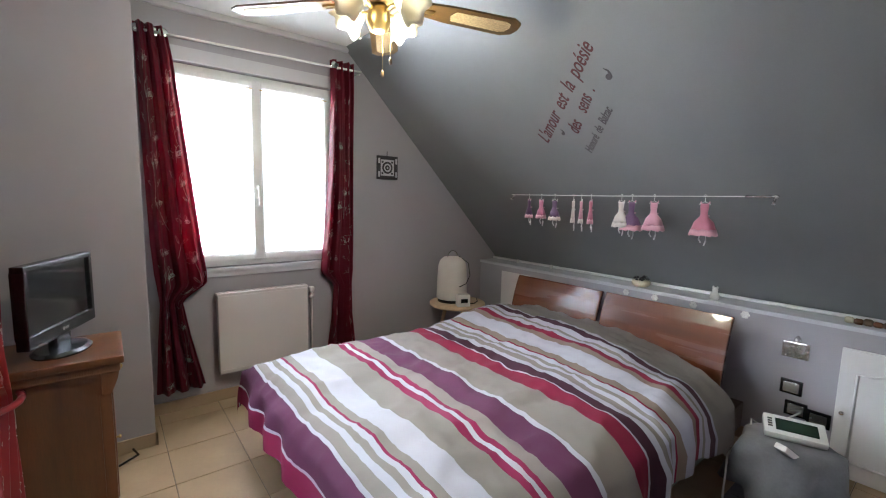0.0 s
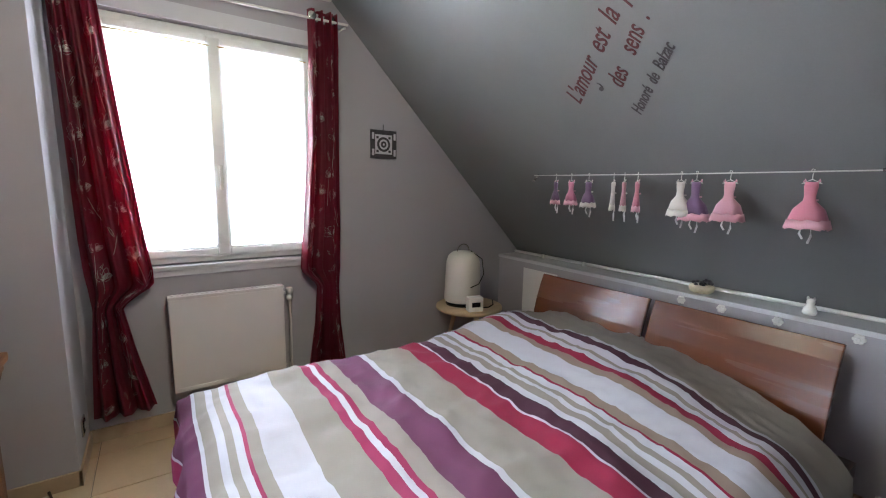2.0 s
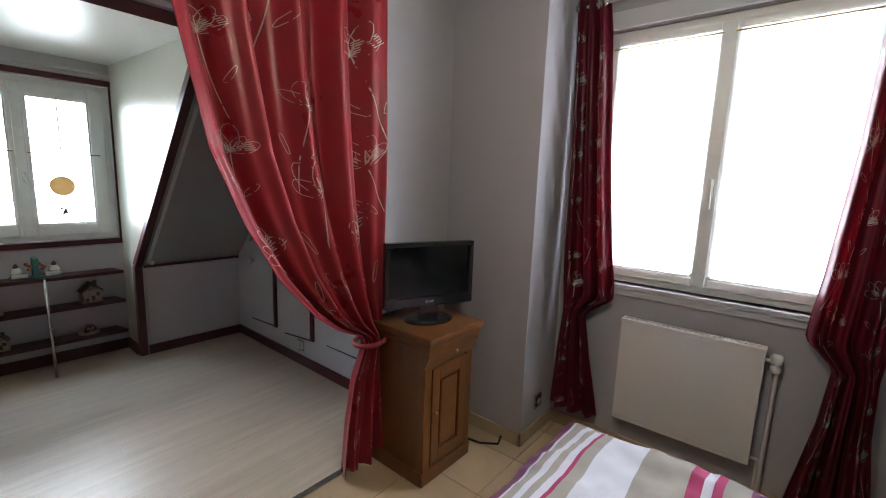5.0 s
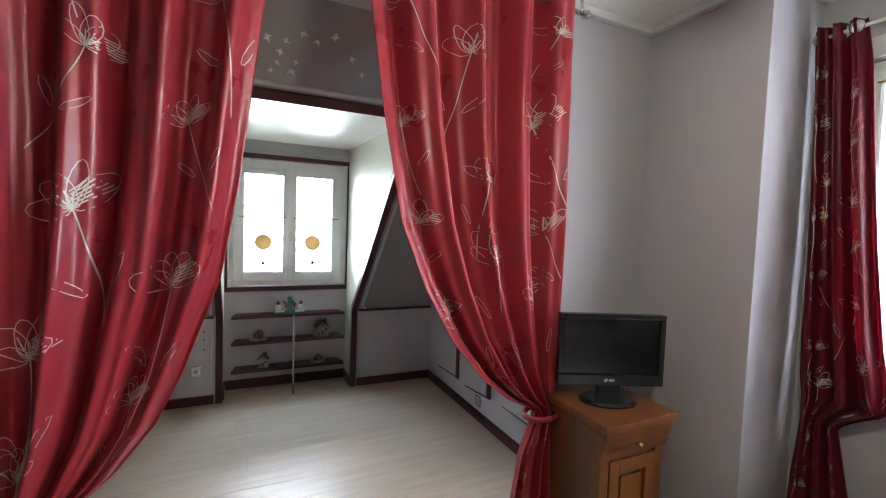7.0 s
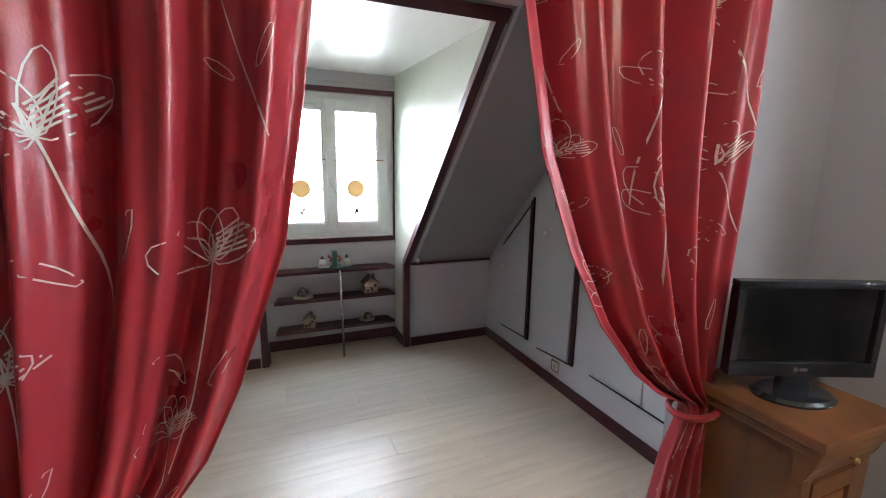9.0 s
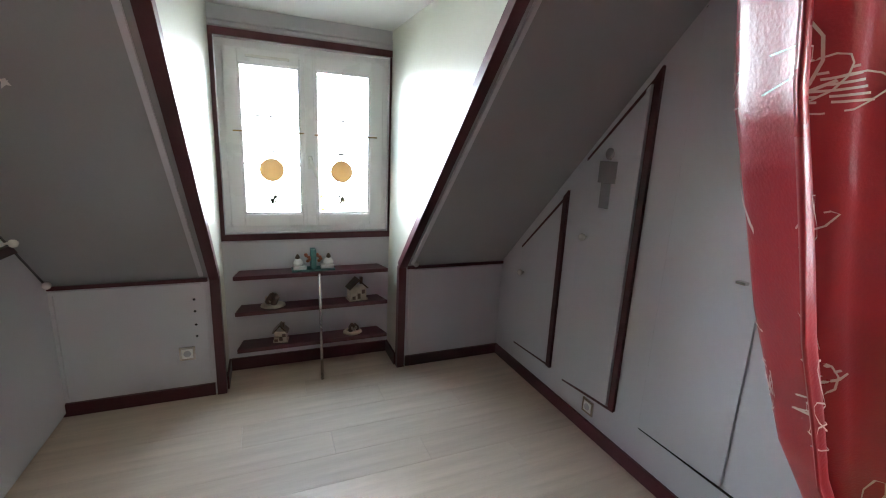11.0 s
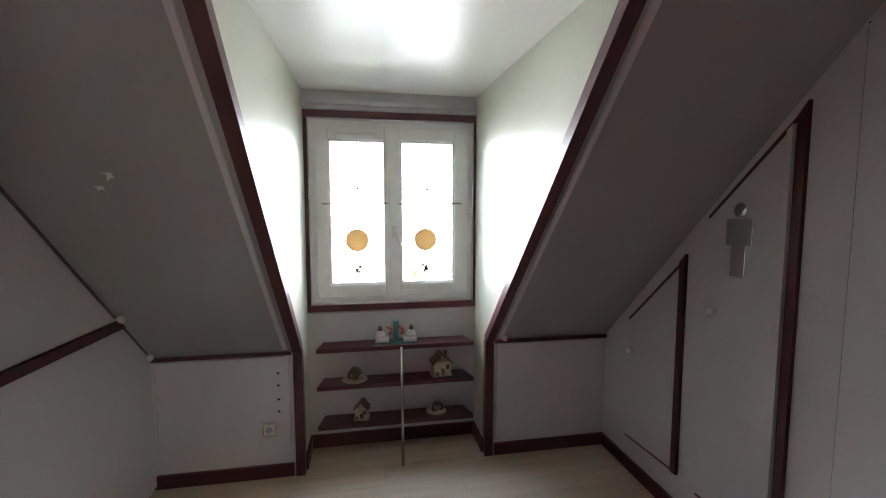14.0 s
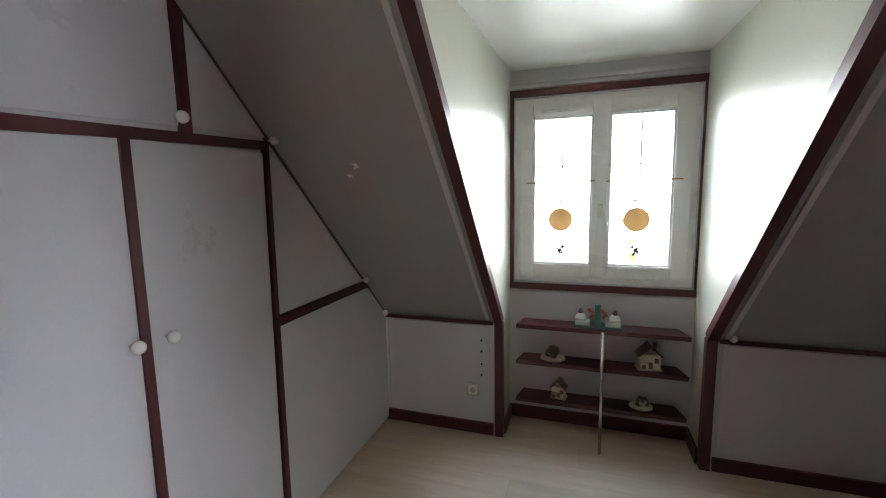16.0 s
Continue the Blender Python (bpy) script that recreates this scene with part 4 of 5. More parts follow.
structure(boxes("trim_cupboard_seam", [(-1.112, -0.34, AN - 0.0035, AN + 0.002, 0.222, 0.232), (-1.113, -1.107, AN - 0.0035, AN + 0.002, 0.232, 2.03)], BLACK), "dark shadow gap round cupboard doors", "trim")

# mirror sign, a plain rounded plaque with a disc above it
MIRROR = mat("mirror_acrylic", (0.72, 0.73, 0.75), 0.06, 1.0, var=0.02, bump=0.0)
sx, sz = -1.502, 1.36
root = thing("mirror_sign", "small mirrored acrylic sign stuck on the cupboard door", "sign", sx, AN - 0.015, sz)
lathe("disc", [(0.028, 0), (0.030, 0.002), (0.028, 0.004)], MIRROR, pose(sx, AN - 0.0145, 1.477, 90, 0, 0), 24, root)
boxes("plaque", [(sx - 0.06, sx + 0.06, AN - 0.0185, AN - 0.0145, 1.335, 1.442), (sx - 0.034, sx + 0.034, AN - 0.0185, AN - 0.0145, 1.21, 1.335)], MIRROR, 0.0018, root)

# south side: panels and battens
GL = 0.004


def south(name, label, pts, cat="cupboard door"):
    o = leaf(name, label, pts, AS, 1)
    return o


d1 = south("cupboard_door", "tall satin grey cupboard door with round white knob", [(-0.33, 0.004), (-0.865, 0.004), (-0.875, 1.635), (-0.33, 1.60)])
ball_knob(d1, -0.845, AS + 0.014, 1.055, 1, PORCELAIN)
d2 = south("cupboard_door", "tall satin grey cupboard door with round white knob", [(-0.902, 0.004), (-1.40, 0.004), (-1.425, 1.64), (-0.904, 1.635)])
ball_knob(d2, -0.955, AS + 0.014, 1.05, 1, PORCELAIN)
d3 = south("cupboard_door", "satin grey upper cupboard door with white knob", [(-0.33, 1.66), (-1.065, 1.69), (-1.065, 2.08), (-0.625, 2.50), (-0.33, 2.50)])
ball_knob(d3, -1.055, AS + 0.014, 1.715, 1, PORCELAIN)
d4 = south("cupboard_door", "small triangular grey cupboard panel under the slope", [(-1.115, 1.695), (-1.45, 1.70), (-1.115, 2.03)])
d5 = south("cupboard_door", "triangular grey cupboard panel under the slope", [(-1.455, 0.975), (-2.17, 0.975), (-1.455, 1.685)])
d6 = south("cupboard_door", "low grey cupboard panel under the slope", [(-1.445, 0.004), (-2.45, 0.004), (-2.45, 0.695), (-2.225, 0.925), (-1.455, 0.925)])
for o, x, z in ((d4, -1.462, 1.69), (d5, -2.16, 0.985)):
    ball_knob(o, x, AS + 0.014, z, 1, PORCELAIN)
bm = bmesh.new()
for pts in ([(-0.869, FA), (-0.897, FA), (-0.900, 1.64), (-0.872, 1.64)], [(-1.410, FA), (-1.438, FA), (-1.452, 1.68), (-1.430, 1.66)],
            [(-1.072, 1.67), (-1.106, 1.67), (-1.106, 2.04), (-1.072, 2.075)], [(-0.30, 1.612), (-0.30, 1.648), (-1.46, 1.685), (-1.44, 1.652)], [(-1.445, 0.93), (-1.445, 0.97), (-2.19, 0.97), (-2.225, 0.93)]):
    trim_piece(bm, pts, AS, 1, 0.024)
structure(put("trim_cupboards", bm, BURG), "burgundy painted battens between cupboard doors", "trim")
# thin dark strip that draws the shadow line where slope and south wall meet
SHADOWGAP = mat("corner_shadow_line", (0.07, 0.065, 0.07), 0.6)
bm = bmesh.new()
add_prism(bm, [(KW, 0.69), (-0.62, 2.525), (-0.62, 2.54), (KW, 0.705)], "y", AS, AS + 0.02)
structure(put("shadow_strip_slope", bm, SHADOWGAP), "dark strip standing for the shadow line along the slope", "trim")
for (x, y, z) in ((KW + 0.02, AS + 0.03, 0.705), (KW + 0.03, 2.225, 0.712)):
    k = lathe("hook_knob", KNOB, PORCELAIN, pose(x, y, z, 0, 60, 0), 14)
    tagged(k, "small round white knob on the low wall trim", "knob", "white wall knobs")


def socket(x, y, z, face, m=PORCELAIN, w=0.082):
    """A wall socket at x, y, z; face: degrees round z of the way it looks."""
    root = thing("wall_socket", "square chrome-rimmed electric wall socket", "socket", x, y, z, "wall sockets")
    c = pose(x, y, z, 0, 0, face)
    bm = bmesh.new()
    add_box(bm, 0.0, 0.008, -w / 2, w / 2, -w / 2, w / 2, 0.003, c)
    put("plate", bm, CHROME, root)
    bm = bmesh.new()
    add_box(bm, 0.007, 0.011, -w * 0.34, w * 0.34, -w * 0.34, w * 0.34, 0.002, c)
    put("insert", bm, m, root)
    bm = bmesh.new()
    add_lathe(bm, [(0.019, 0.0), (0.019, 0.002)], 18, c @ pose(0.0108, 0, 0, 0, 90, 0))
    put("recess", bm, WALL, root)
    return root


socket(KW, 0.88, 0.26, 0)
socket(-1.441, AN, 0.135, -90)
socket(0.367, 3.30, 0.20, 0, BLACK)
holes = bmesh.new()
for y, zs in ((0.935, (0.58, 0.51, 0.43, 0.36)), (2.215, (0.63, 0.56, 0.485, 0.40))):
    for z in zs:
        add_lathe(holes, [(0.006, 0.0), (0.007, 0.003), (0.004, 0.006)], 10, pose(KW, y, z, 0, 90, 0))
tagged(put("shelf_peg", holes, BLACK), "small pegs and holes in the low wall panels", "pegs", kind="stuff")

# ---- shelf under the dormer window ----
root = thing("shelf", "three burgundy painted shelves under the dormer window", "shelf", DW, 1.6, 0.12)
for z, m in ((0.66, BURG_SHELF), (0.430, BURG_SHELF), (0.185, BURG_SHELF)):
    bm = bmesh.new()
    add_prism(bm, [(DW, 1.155), (DW + 0.145, 1.125), (DW + 0.145, 2.085), (DW, 2.045)], "z", z - 0.026, z, 0.003)
    put("board", bm, m, root)
tube("post", [(-2.43, 1.622, FA), (-2.565, 1.628, 0.655)], 0.009, CHROME, root)
CREAM = mat("glazed_cream_pottery", (0.55, 0.48, 0.36), 0.35, var=0.3, scale=20, bump=0.3, bscale=60)
BROWN = mat("brown_glazed_pottery", (0.10, 0.06, 0.035), 0.35, var=0.5, scale=25, bump=0.3, bscale=60)
TEAL = mat("teal_painted_wood", (0.06, 0.17, 0.16), 0.5, var=0.2, scale=15)
CORAL = mat("coral_painted_pottery", (0.42, 0.13, 0.07), 0.4, var=0.3, scale=20)


def pot_house(x, y, z, w, d, h, rz, label):
    root = thing("house_ornament", label, "ornament", x, y, z, "ornaments")
    c = pose(x, y, z, 0, 0, rz)
    bm = bmesh.new()
    add_box(bm, -d / 2 - 0.006, d / 2 + 0.006, -w / 2 - 0.008, w / 2 + 0.008, 0, 0.012, 0.003, c)
    add_box(bm, -d / 2, d / 2, -w / 2, w / 2, 0.01, h * 0.6, 0.004, c)
    add_box(bm, -d / 2 - 0.004, d / 2 + 0.018, -w / 2, -w * 0.1, 0.01, h * 0.34, 0.004, c)
    put("body", bm, CREAM, root)
    bm = bmesh.new()
    vs = [(-w / 2 - 0.012, h * 0.56), (0, h), (w / 2 + 0.012, h * 0.56), (w / 2 + 0.004, h * 0.53), (0, h * 0.9), (-w / 2 - 0.004, h * 0.53)]
    va = [bm.verts.new(c @ Vector((-d / 2 - 0.008, *p))) for p in vs]
    vb = [bm.verts.new(c @ Vector((d / 2 + 0.012, *p))) for p in vs]
    bm.faces.new(va)
    bm.faces.new(vb[::-1])
    for i in range(6):
        bm.faces.new((va[i], vb[i], vb[(i + 1) % 6], va[(i + 1) % 6]))
    add_box(bm, -0.01, 0.012, w * 0.18, w * 0.34, h * 0.7, h * 1.02, 0.002, c)
    put("roof", bm, BROWN, root)
    bm = bmesh.new()
    add_box(bm, d / 2, d / 2 + 0.004, -0.012, 0.014, 0.012, h * 0.32, 0, c)
    for yy in (-w * 0.32, w * 0.3):
        add_box(bm, d / 2, d / 2 + 0.019 if yy < 0 else d / 2 + 0.004, yy - 0.011, yy + 0.011, h * 0.3 if yy > 0 else h * 0.1, h * 0.48 if yy > 0 else h * 0.25, 0, c)
    put("openings", bm, BROWN, root)


pot_house(-2.655, 1.885, 0.430, 0.115, 0.07, 0.155, 8, "cream and brown glazed pottery house on the shelf")
pot_house(-2.65, 1.385, 0.185, 0.075, 0.055, 0.125, -10, "small cream pottery house with dark roof on shelf")


def ornament_boat(x, y, z, s, label):
    root = thing("ornament", label, "ornament", x, y, z, "ornaments")
    lathe("base", [(0.05 * s, 0), (0.06 * s, 0.006), (0.058 * s, 0.014), (0.045 * s, 0.02)], CREAM, Matrix.Translation((x, y, z)), 20, root, 1.15)
    bm = bmesh.new()
    rnd = random.Random(int(y * 100))
    for k in range(9):
        a = rnd.uniform(0, 6.28)
        r = rnd.uniform(0, 0.03) * s
        add_lathe(bm, [(0.016 * s, 0), (0.02 * s, 0.012 * s), (0.013 * s, 0.03 * s), (0.003, 0.04 * s)], 9, Matrix.Translation((x + r * math.cos(a), y + 1.2 * r * math.sin(a), z + 0.015 + rnd.uniform(0, 0.03) * s)))
    put("figures", bm, BROWN, root, smooth=True)
    bm = bmesh.new()
    for k in range(5):
        a = rnd.uniform(0, 6.28)
        add_lathe(bm, [(0.008 * s, 0), (0.009 * s, 0.012 * s), (0.004, 0.02 * s)], 8, Matrix.Translation((x + 0.034 * s * math.cos(a), y + 0.036 * s * math.sin(a), z + 0.02 + rnd.uniform(0, 0.025) * s)))
    put("detail", bm, CREAM, root, smooth=True)


ornament_boat(-2.65, 1.345, 0.430, 1.1, "brown glazed pottery ornament on a cream base")
ornament_boat(-2.65, 1.855, 0.185, 0.95, "dark pottery village ornament on a cream base")
root = thing("bookend_ornament", "teal and white figurine pair on the top shelf", "ornament", -2.65, 1.60, 0.66, "ornaments")
boxes("stand", [(-2.70, -2.605, 1.465, 1.735, 0.66, 0.672), (-2.69, -2.62, 1.583, 1.617, 0.672, 0.80)], TEAL, 0.003, root)
for s in (-1, 1):
    bm = bmesh.new()
    y = 1.60 + s * 0.085
    add_box(bm, -2.685, -2.615, y - 0.042, y + 0.042, 0.672, 0.695, 0.006)
    add_lathe(bm, [(0.028, 0.0), (0.034, 0.02), (0.022, 0.045), (0.01, 0.05)], 14, Matrix.Translation((-2.65, y + s * 0.01, 0.69)))
    put("body", bm, PORCELAIN, root, smooth=False)
    bm = bmesh.new()
    add_lathe(bm, [(0.012, 0), (0.016, 0.012), (0.010, 0.026), (0.004, 0.034)], 12, Matrix.Translation((-2.65, y + s * 0.012, 0.735)))
    put("head", bm, BROWN, root, smooth=True)
    bm = bmesh.new()
    for k in range(5):
        a = k * 1.256
        add_lathe(bm, [(0.006, 0), (0.013, 0.008), (0.008, 0.018)], 8, Matrix.Translation((-2.645 + 0.010 * math.cos(a), 1.60 + s * 0.035 + 0.012 * math.sin(a), 0.715 + 0.010 * k)))
    put("flowers", bm, CORAL, root, smooth=True)

# ---- window decorations ----
CORK = cloth("cork_disc", (0.40, 0.30, 0.17), 0.25, 0.8, var=0.2)
GRAPE = mat("dark_green_ornament", (0.10, 0.085, 0.03), 0.5, var=0.5, scale=60)
for y in (1.372, 1.800):
    root = thing("window_hanging", "cork disc hanging with a grape cluster at window", "ornament", DW + 0.0, y, 1.2, "window hangings")
    x = DW - 0.012
    lathe("disc", [(0.070, 0), (0.074, 0.003), (0.070, 0.006)], CORK, pose(x, y, 1.295, 0, 90, 0), 12, root)
    tube("cord", [(x + 0.003, y, 1.43), (x + 0.003, y, 1.10)], 0.0012, BROWN, root, 5)
    box("bar", x, x + 0.006, y - 0.026, y + 0.026, 1.402, 1.412, BROWN, 0.002, root)
    bm = bmesh.new()
    rnd = random.Random(int(y * 50))
    for k in range(12):
        add_lathe(bm, [(0.004, -0.008), (0.010, 0), (0.004, 0.008)], 8, Matrix.Translation((x + 0.006, y + rnd.uniform(-0.024, 0.024) * (1 - k / 24), 1.135 - 0.05 * k / 12)))
    put("cluster", bm, GRAPE, root, smooth=True)
for a, b in ((1.165, 1.565), (1.63, 2.03)):
    r = tube("net_rod", [(DW + 0.004, a, 1.52), (DW + 0.004, b, 1.525)], 0.004, BRASS)
    tagged(r, "thin brass net curtain rod on the casement", "curtain rod", "brass rods")

# ---- butterflies ----
def butterfly():
    bm = bmesh.new()
    for s in (-1, 1):
        v = [bm.verts.new(p) for p in ((0, -0.008, 0.001), (s * 0.016, -0.014, 0.008), (s * 0.012, 0.0, 0.006), (s * 0.022, 0.018, 0.012), (0, 0.008, 0.001))]
        bm.faces.new(v)
    add_tube(bm, [(0, -0.012, 0.001), (0, 0.012, 0.001)], 0.0015, 6)
    me = bpy.data.meshes.new("butterfly")
    bm.to_mesh(me)
    bm.free()
    me.materials.append(PORCELAIN)
    return me


bme = butterfly()
rnd = random.Random(2)
for x, y in ((-0.805, 1.315), (-0.805, 1.397), (-0.771, 1.472), (-0.788, 1.539), (-0.846, 1.374), (-0.872, 1.449), (-0.946 + 0.03, 1.338), (-0.91, 1.432), (-0.824, 1.717), (-0.875, 1.782), (-0.885, 1.363), (-0.80, 1.25), (-0.76, 1.62), (-1.565, 0.636), (-1.605, 0.589)):
    o = new("butterfly", bme)
    o.matrix_basis = pose(x + 0.002, y, WEST + x - 0.002, 0, 135, 0) @ pose(0, 0, 0, 0, 0, rnd.uniform(0, 360)) @ Matrix.Scale(rnd.uniform(0.7, 1.0), 4)
    tagged(o, "small white paper butterfly stuck on the slope", "butterfly", "butterflies")

# ---- ceiling fan ----
FANWOOD = mat("dark_oak_fan_blade", (0.12, 0.065, 0.022), 0.4, var=0.3, scale=5, stretch=(1, 6, 1), bump=0.1)
CANE = mat("woven_cane", (0.50, 0.37, 0.20), 0.7, var=0.35, scale=120, bump=0.6, bscale=220)
SHADE = glow("frosted_tulip_glass", (1.0, 0.86, 0.58), 0.06)
SHADE.node_tree.nodes["Principled BSDF"].inputs["Base Color"].default_value = (0.75, 0.70, 0.58, 1)
fx, fy, fz = 1.117, 1.949, 2.20
root = thing("ceiling_fan", "brass ceiling fan with five cane blades and tulip lamps", "ceiling fan", fx, fy, fz)
lathe("rod", [(0.06, 2.535 - fz), (0.03, 2.49 - fz), (0.013, 2.47 - fz), (0.013, 0.12)][::-1], BRASS, Matrix.Translation((fx, fy, fz)), 20, root)
lathe("motor", [(0.05, -0.02), (0.09, 0.0), (0.11, 0.03), (0.11, 0.08), (0.08, 0.115), (0.02, 0.125)], BRASS, Matrix.Translation((fx, fy, fz)), 28, root)
lathe("light_fitting", [(0.015, -0.13), (0.035, -0.12), (0.05, -0.085), (0.045, -0.05), (0.03, -0.02)], BRASS, Matrix.Translation((fx, fy, fz)), 24, root)
for k in range(5):
    c = pose(fx, fy, fz, 0, 0, 129 - 72 * k) @ pose(0, 0, 0, -8, 0, 0)
    bm = bmesh.new()
    outline = [(0.19, -0.045), (0.30, -0.060), (0.60, -0.070), (0.645, -0.045), (0.655, 0), (0.645, 0.045), (0.60, 0.070), (0.30, 0.060), (0.19, 0.045)]
    va = [bm.verts.new(c @ Vector((x, y, 0.004))) for x, y in outline]
    vb = [bm.verts.new(c @ Vector((x, y, -0.004))) for x, y in outline]
    bm.faces.new(va)
    bm.faces.new(vb[::-1])
    for i in range(len(outline)):
        j = (i + 1) % len(outline)
        bm.faces.new((va[i], vb[i], vb[j], va[j]))
    blade = put("blade", bm, FANWOOD, root)
    bm = bmesh.new()
    inset = [(0.33, -0.035), (0.57, -0.043), (0.60, -0.03), (0.61, 0), (0.60, 0.03), (0.57, 0.043), (0.33, 0.035), (0.315, 0)]
    va = [bm.verts.new(c @ Vector((x, y, 0.0055))) for x, y in inset]
    vb = [bm.verts.new(c @ Vector((x, y, -0.0055))) for x, y in inset]
    bm.faces.new(va)
    bm.faces.new(vb[::-1])
    for i in range(len(inset)):
        j = (i + 1) % len(inset)
        bm.faces.new((va[i], vb[i], vb[j], va[j]))
    put("cane_inset", bm, CANE, blade)
    bm = bmesh.new()
    add_box(bm, 0.08, 0.24, -0.012, 0.012, -0.010, -0.002, 0.002, c)
    put("arm", bm, BRASS, root)
for k in range(4):
    a = radians(20 + 90 * k)
    c = Matrix.Translation((fx + 0.10 * math.cos(a), fy + 0.10 * math.sin(a), fz - 0.005)) @ Matrix.Rotation(a, 4, 'Z') @ Matrix.Rotation(radians(125), 4, 'Y')
    bm = bmesh.new()
    seg, rings = 30, []
    for r, z in ((0.018, 0.0), (0.034, 0.012), (0.046, 0.035), (0.050, 0.060), (0.062, 0.085), (0.075, 0.098)):
        ring = []
        for q in range(seg):
            t = 2 * math.pi * q / seg
            ruffle = 1 + (0.10 * max(0, (z - 0.05) / 0.05)) * math.cos(6 * t)
            ring.append(bm.verts.new(c @ Vector((r * ruffle * math.cos(t), r * ruffle * math.sin(t), z + 0.008 * math.cos(6 * t) * max(0, (z - 0.05) / 0.05)))))
        rings.append(ring)
    for a0, b0 in zip(rings, rings[1:]):
        for q in range(seg):
            bm.faces.new((a0[q], a0[(q + 1) % seg], b0[(q + 1) % seg], b0[q]))
    o = put("lamp_shade", bm, SHADE, root, smooth=True)
    md = o.modifiers.new("thickness", 'SOLIDIFY')
    md.thickness = 0.003
    o.visible_shadow = False
    tube("lamp_arm", [(fx, fy, fz - 0.07), (fx + 0.06 * math.cos(a), fy + 0.06 * math.sin(a), fz - 0.035), (fx + 0.10 * math.cos(a), fy + 0.10 * math.sin(a), fz - 0.03)], 0.007, BRASS, root)
for dx, dy, ln in ((0.03, 0.02, 0.16), (0.02, -0.06, 0.13)):
    tube("pull_chain", [(fx + dx, fy + dy, fz - 0.10), (fx + dx, fy + dy, fz - 0.10 - ln)], 0.0012, BRASS, root, 5)
    lathe("pull", [(0.002, 0), (0.006, -0.008), (0.007, -0.02), (0.003, -0.03)][::-1], FANWOOD, Matrix.Translation((fx + dx, fy + dy, fz - 0.10 - ln)), 10, root)

# ---- wall plaque ----
DARKMETAL = mat("dark_pewter", (0.06, 0.055, 0.06), 0.4, 0.4, var=0.3, scale=30)
px, pz, py = 2.078, 1.664, NY
root = thing("wall_plaque", "square dark metal plaque with a round relief", "wall plaque", px, py, pz)
bm = bmesh.new()
for x0, x1, z0, z1 in ((-0.098, 0.098, 0.066, 0.096), (-0.098, 0.098, -0.096, -0.066), (-0.098, -0.066, -0.066, 0.066), (0.066, 0.098, -0.066, 0.066)):
    add_box(bm, px + x0, px + x1, py - 0.016, py, pz + z0, pz + z1, 0.003)
put("frame", bm, DARKMETAL, root)
box("field", px - 0.067, px + 0.067, py - 0.008, py, pz - 0.067, pz + 0.067, PALE, 0.001, root)
bm = bmesh.new()
for r, z in (((0.050, 0.034), 0), ((0.022, 0.008), 0)):
    n = 28
    outer = [bm.verts.new((px + r[0] * math.cos(6.2832 * k / n), py - 0.011, pz + r[0] * math.sin(6.2832 * k / n))) for k in range(n)]
    inner = [bm.verts.new((px + r[1] * math.cos(6.2832 * k / n), py - 0.013, pz + r[1] * math.sin(6.2832 * k / n))) for k in range(n)]
    for k in range(n):
        bm.faces.new((outer[k], outer[(k + 1) % n], inner[(k + 1) % n], inner[k]))
for sx_ in (-1, 1):
    for sz_ in (-1, 1):
        add_box(bm, px + sx_ * 0.046 - 0.008, px + sx_ * 0.046 + 0.008, py - 0.012, py - 0.006, pz + sz_ * 0.046 - 0.008, pz + sz_ * 0.046 + 0.008)
put("relief", bm, DARKMETAL, root)
for a in (-0.082, 0.082):
    for b in (-0.055, 0.055):
        box("corner_tile", px + a - 0.008, px + a + 0.008, py - 0.018, py - 0.014, pz + b - 0.022, pz + b + 0.022, PALE, 0.001, root)
tube("hook", [(px, py - 0.004, pz + 0.096), (px, py - 0.006, pz + 0.135)], 0.003, DARKMETAL, root)

# ---- side table, lamp and clock ----
def side_table(x, y, top, r):
    root = thing("side_table", "round pale pine side table on three splayed legs", "table", x, y, 0)
    lathe("top", [(r - 0.012, top - 0.03), (r, top - 0.022), (r, top - 0.006), (r - 0.01, top)], PALEWOOD, Matrix.Translation((x, y, 0)), 40, root)
    for k in range(3):
        a = radians(-95 + 120 * k)
        tube("leg", [(x + 0.10 * math.cos(a), y + 0.10 * math.sin(a), top - 0.028), (x + 0.20 * math.cos(a), y + 0.20 * math.sin(a), 0.0)], [0.018, 0.012], PALEWOOD, root, 10)


side_table(2.66, 3.215, 0.50, 0.25)
LAMPCLOTH = mat("cream_lamp_body", (0.62, 0.58, 0.52), 0.6, var=0.06, scale=6)
root = thing("lantern_lamp", "cream cylindrical lantern lamp with wire handle", "lamp", 2.62, 3.25, 0.50)
c = Matrix.Translation((2.62, 3.25, 0.50))
lathe("base", [(0.10, 0), (0.125, 0.006), (0.125, 0.03), (0.12, 0.034)], BLACK, c, 32, root)
lathe("shade", [(0.132, 0.034), (0.137, 0.045), (0.133, 0.20), (0.125, 0.33), (0.110, 0.375), (0.08, 0.402), (0.03, 0.41)], LAMPCLOTH, c, 36, root)
tube("handle", [(2.62 + 0.055 * math.cos(t), 3.25, 0.905 + 0.055 * math.sin(t)) for t in [math.pi * k / 12 for k in range(13)]], 0.004, CHROME, root)
tube("cable", [(2.66, 3.21, 0.912), (2.70, 3.125, 0.86), (2.705, 3.105, 0.75), (2.66, 3.105, 0.68), (2.59, 3.11, 0.66)], 0.0035, BLACK, root)
root = thing("clock", "small white digital alarm clock with dark display", "clock", 2.59, 3.06, 0.50)
cc = pose(2.59, 3.06, 0.50, 0, 0, -18)
bm = bmesh.new()
add_box(bm, -0.055, 0.055, -0.035, 0.035, 0, 0.105, 0.008, cc)
put("body", bm, PORCELAIN, root)
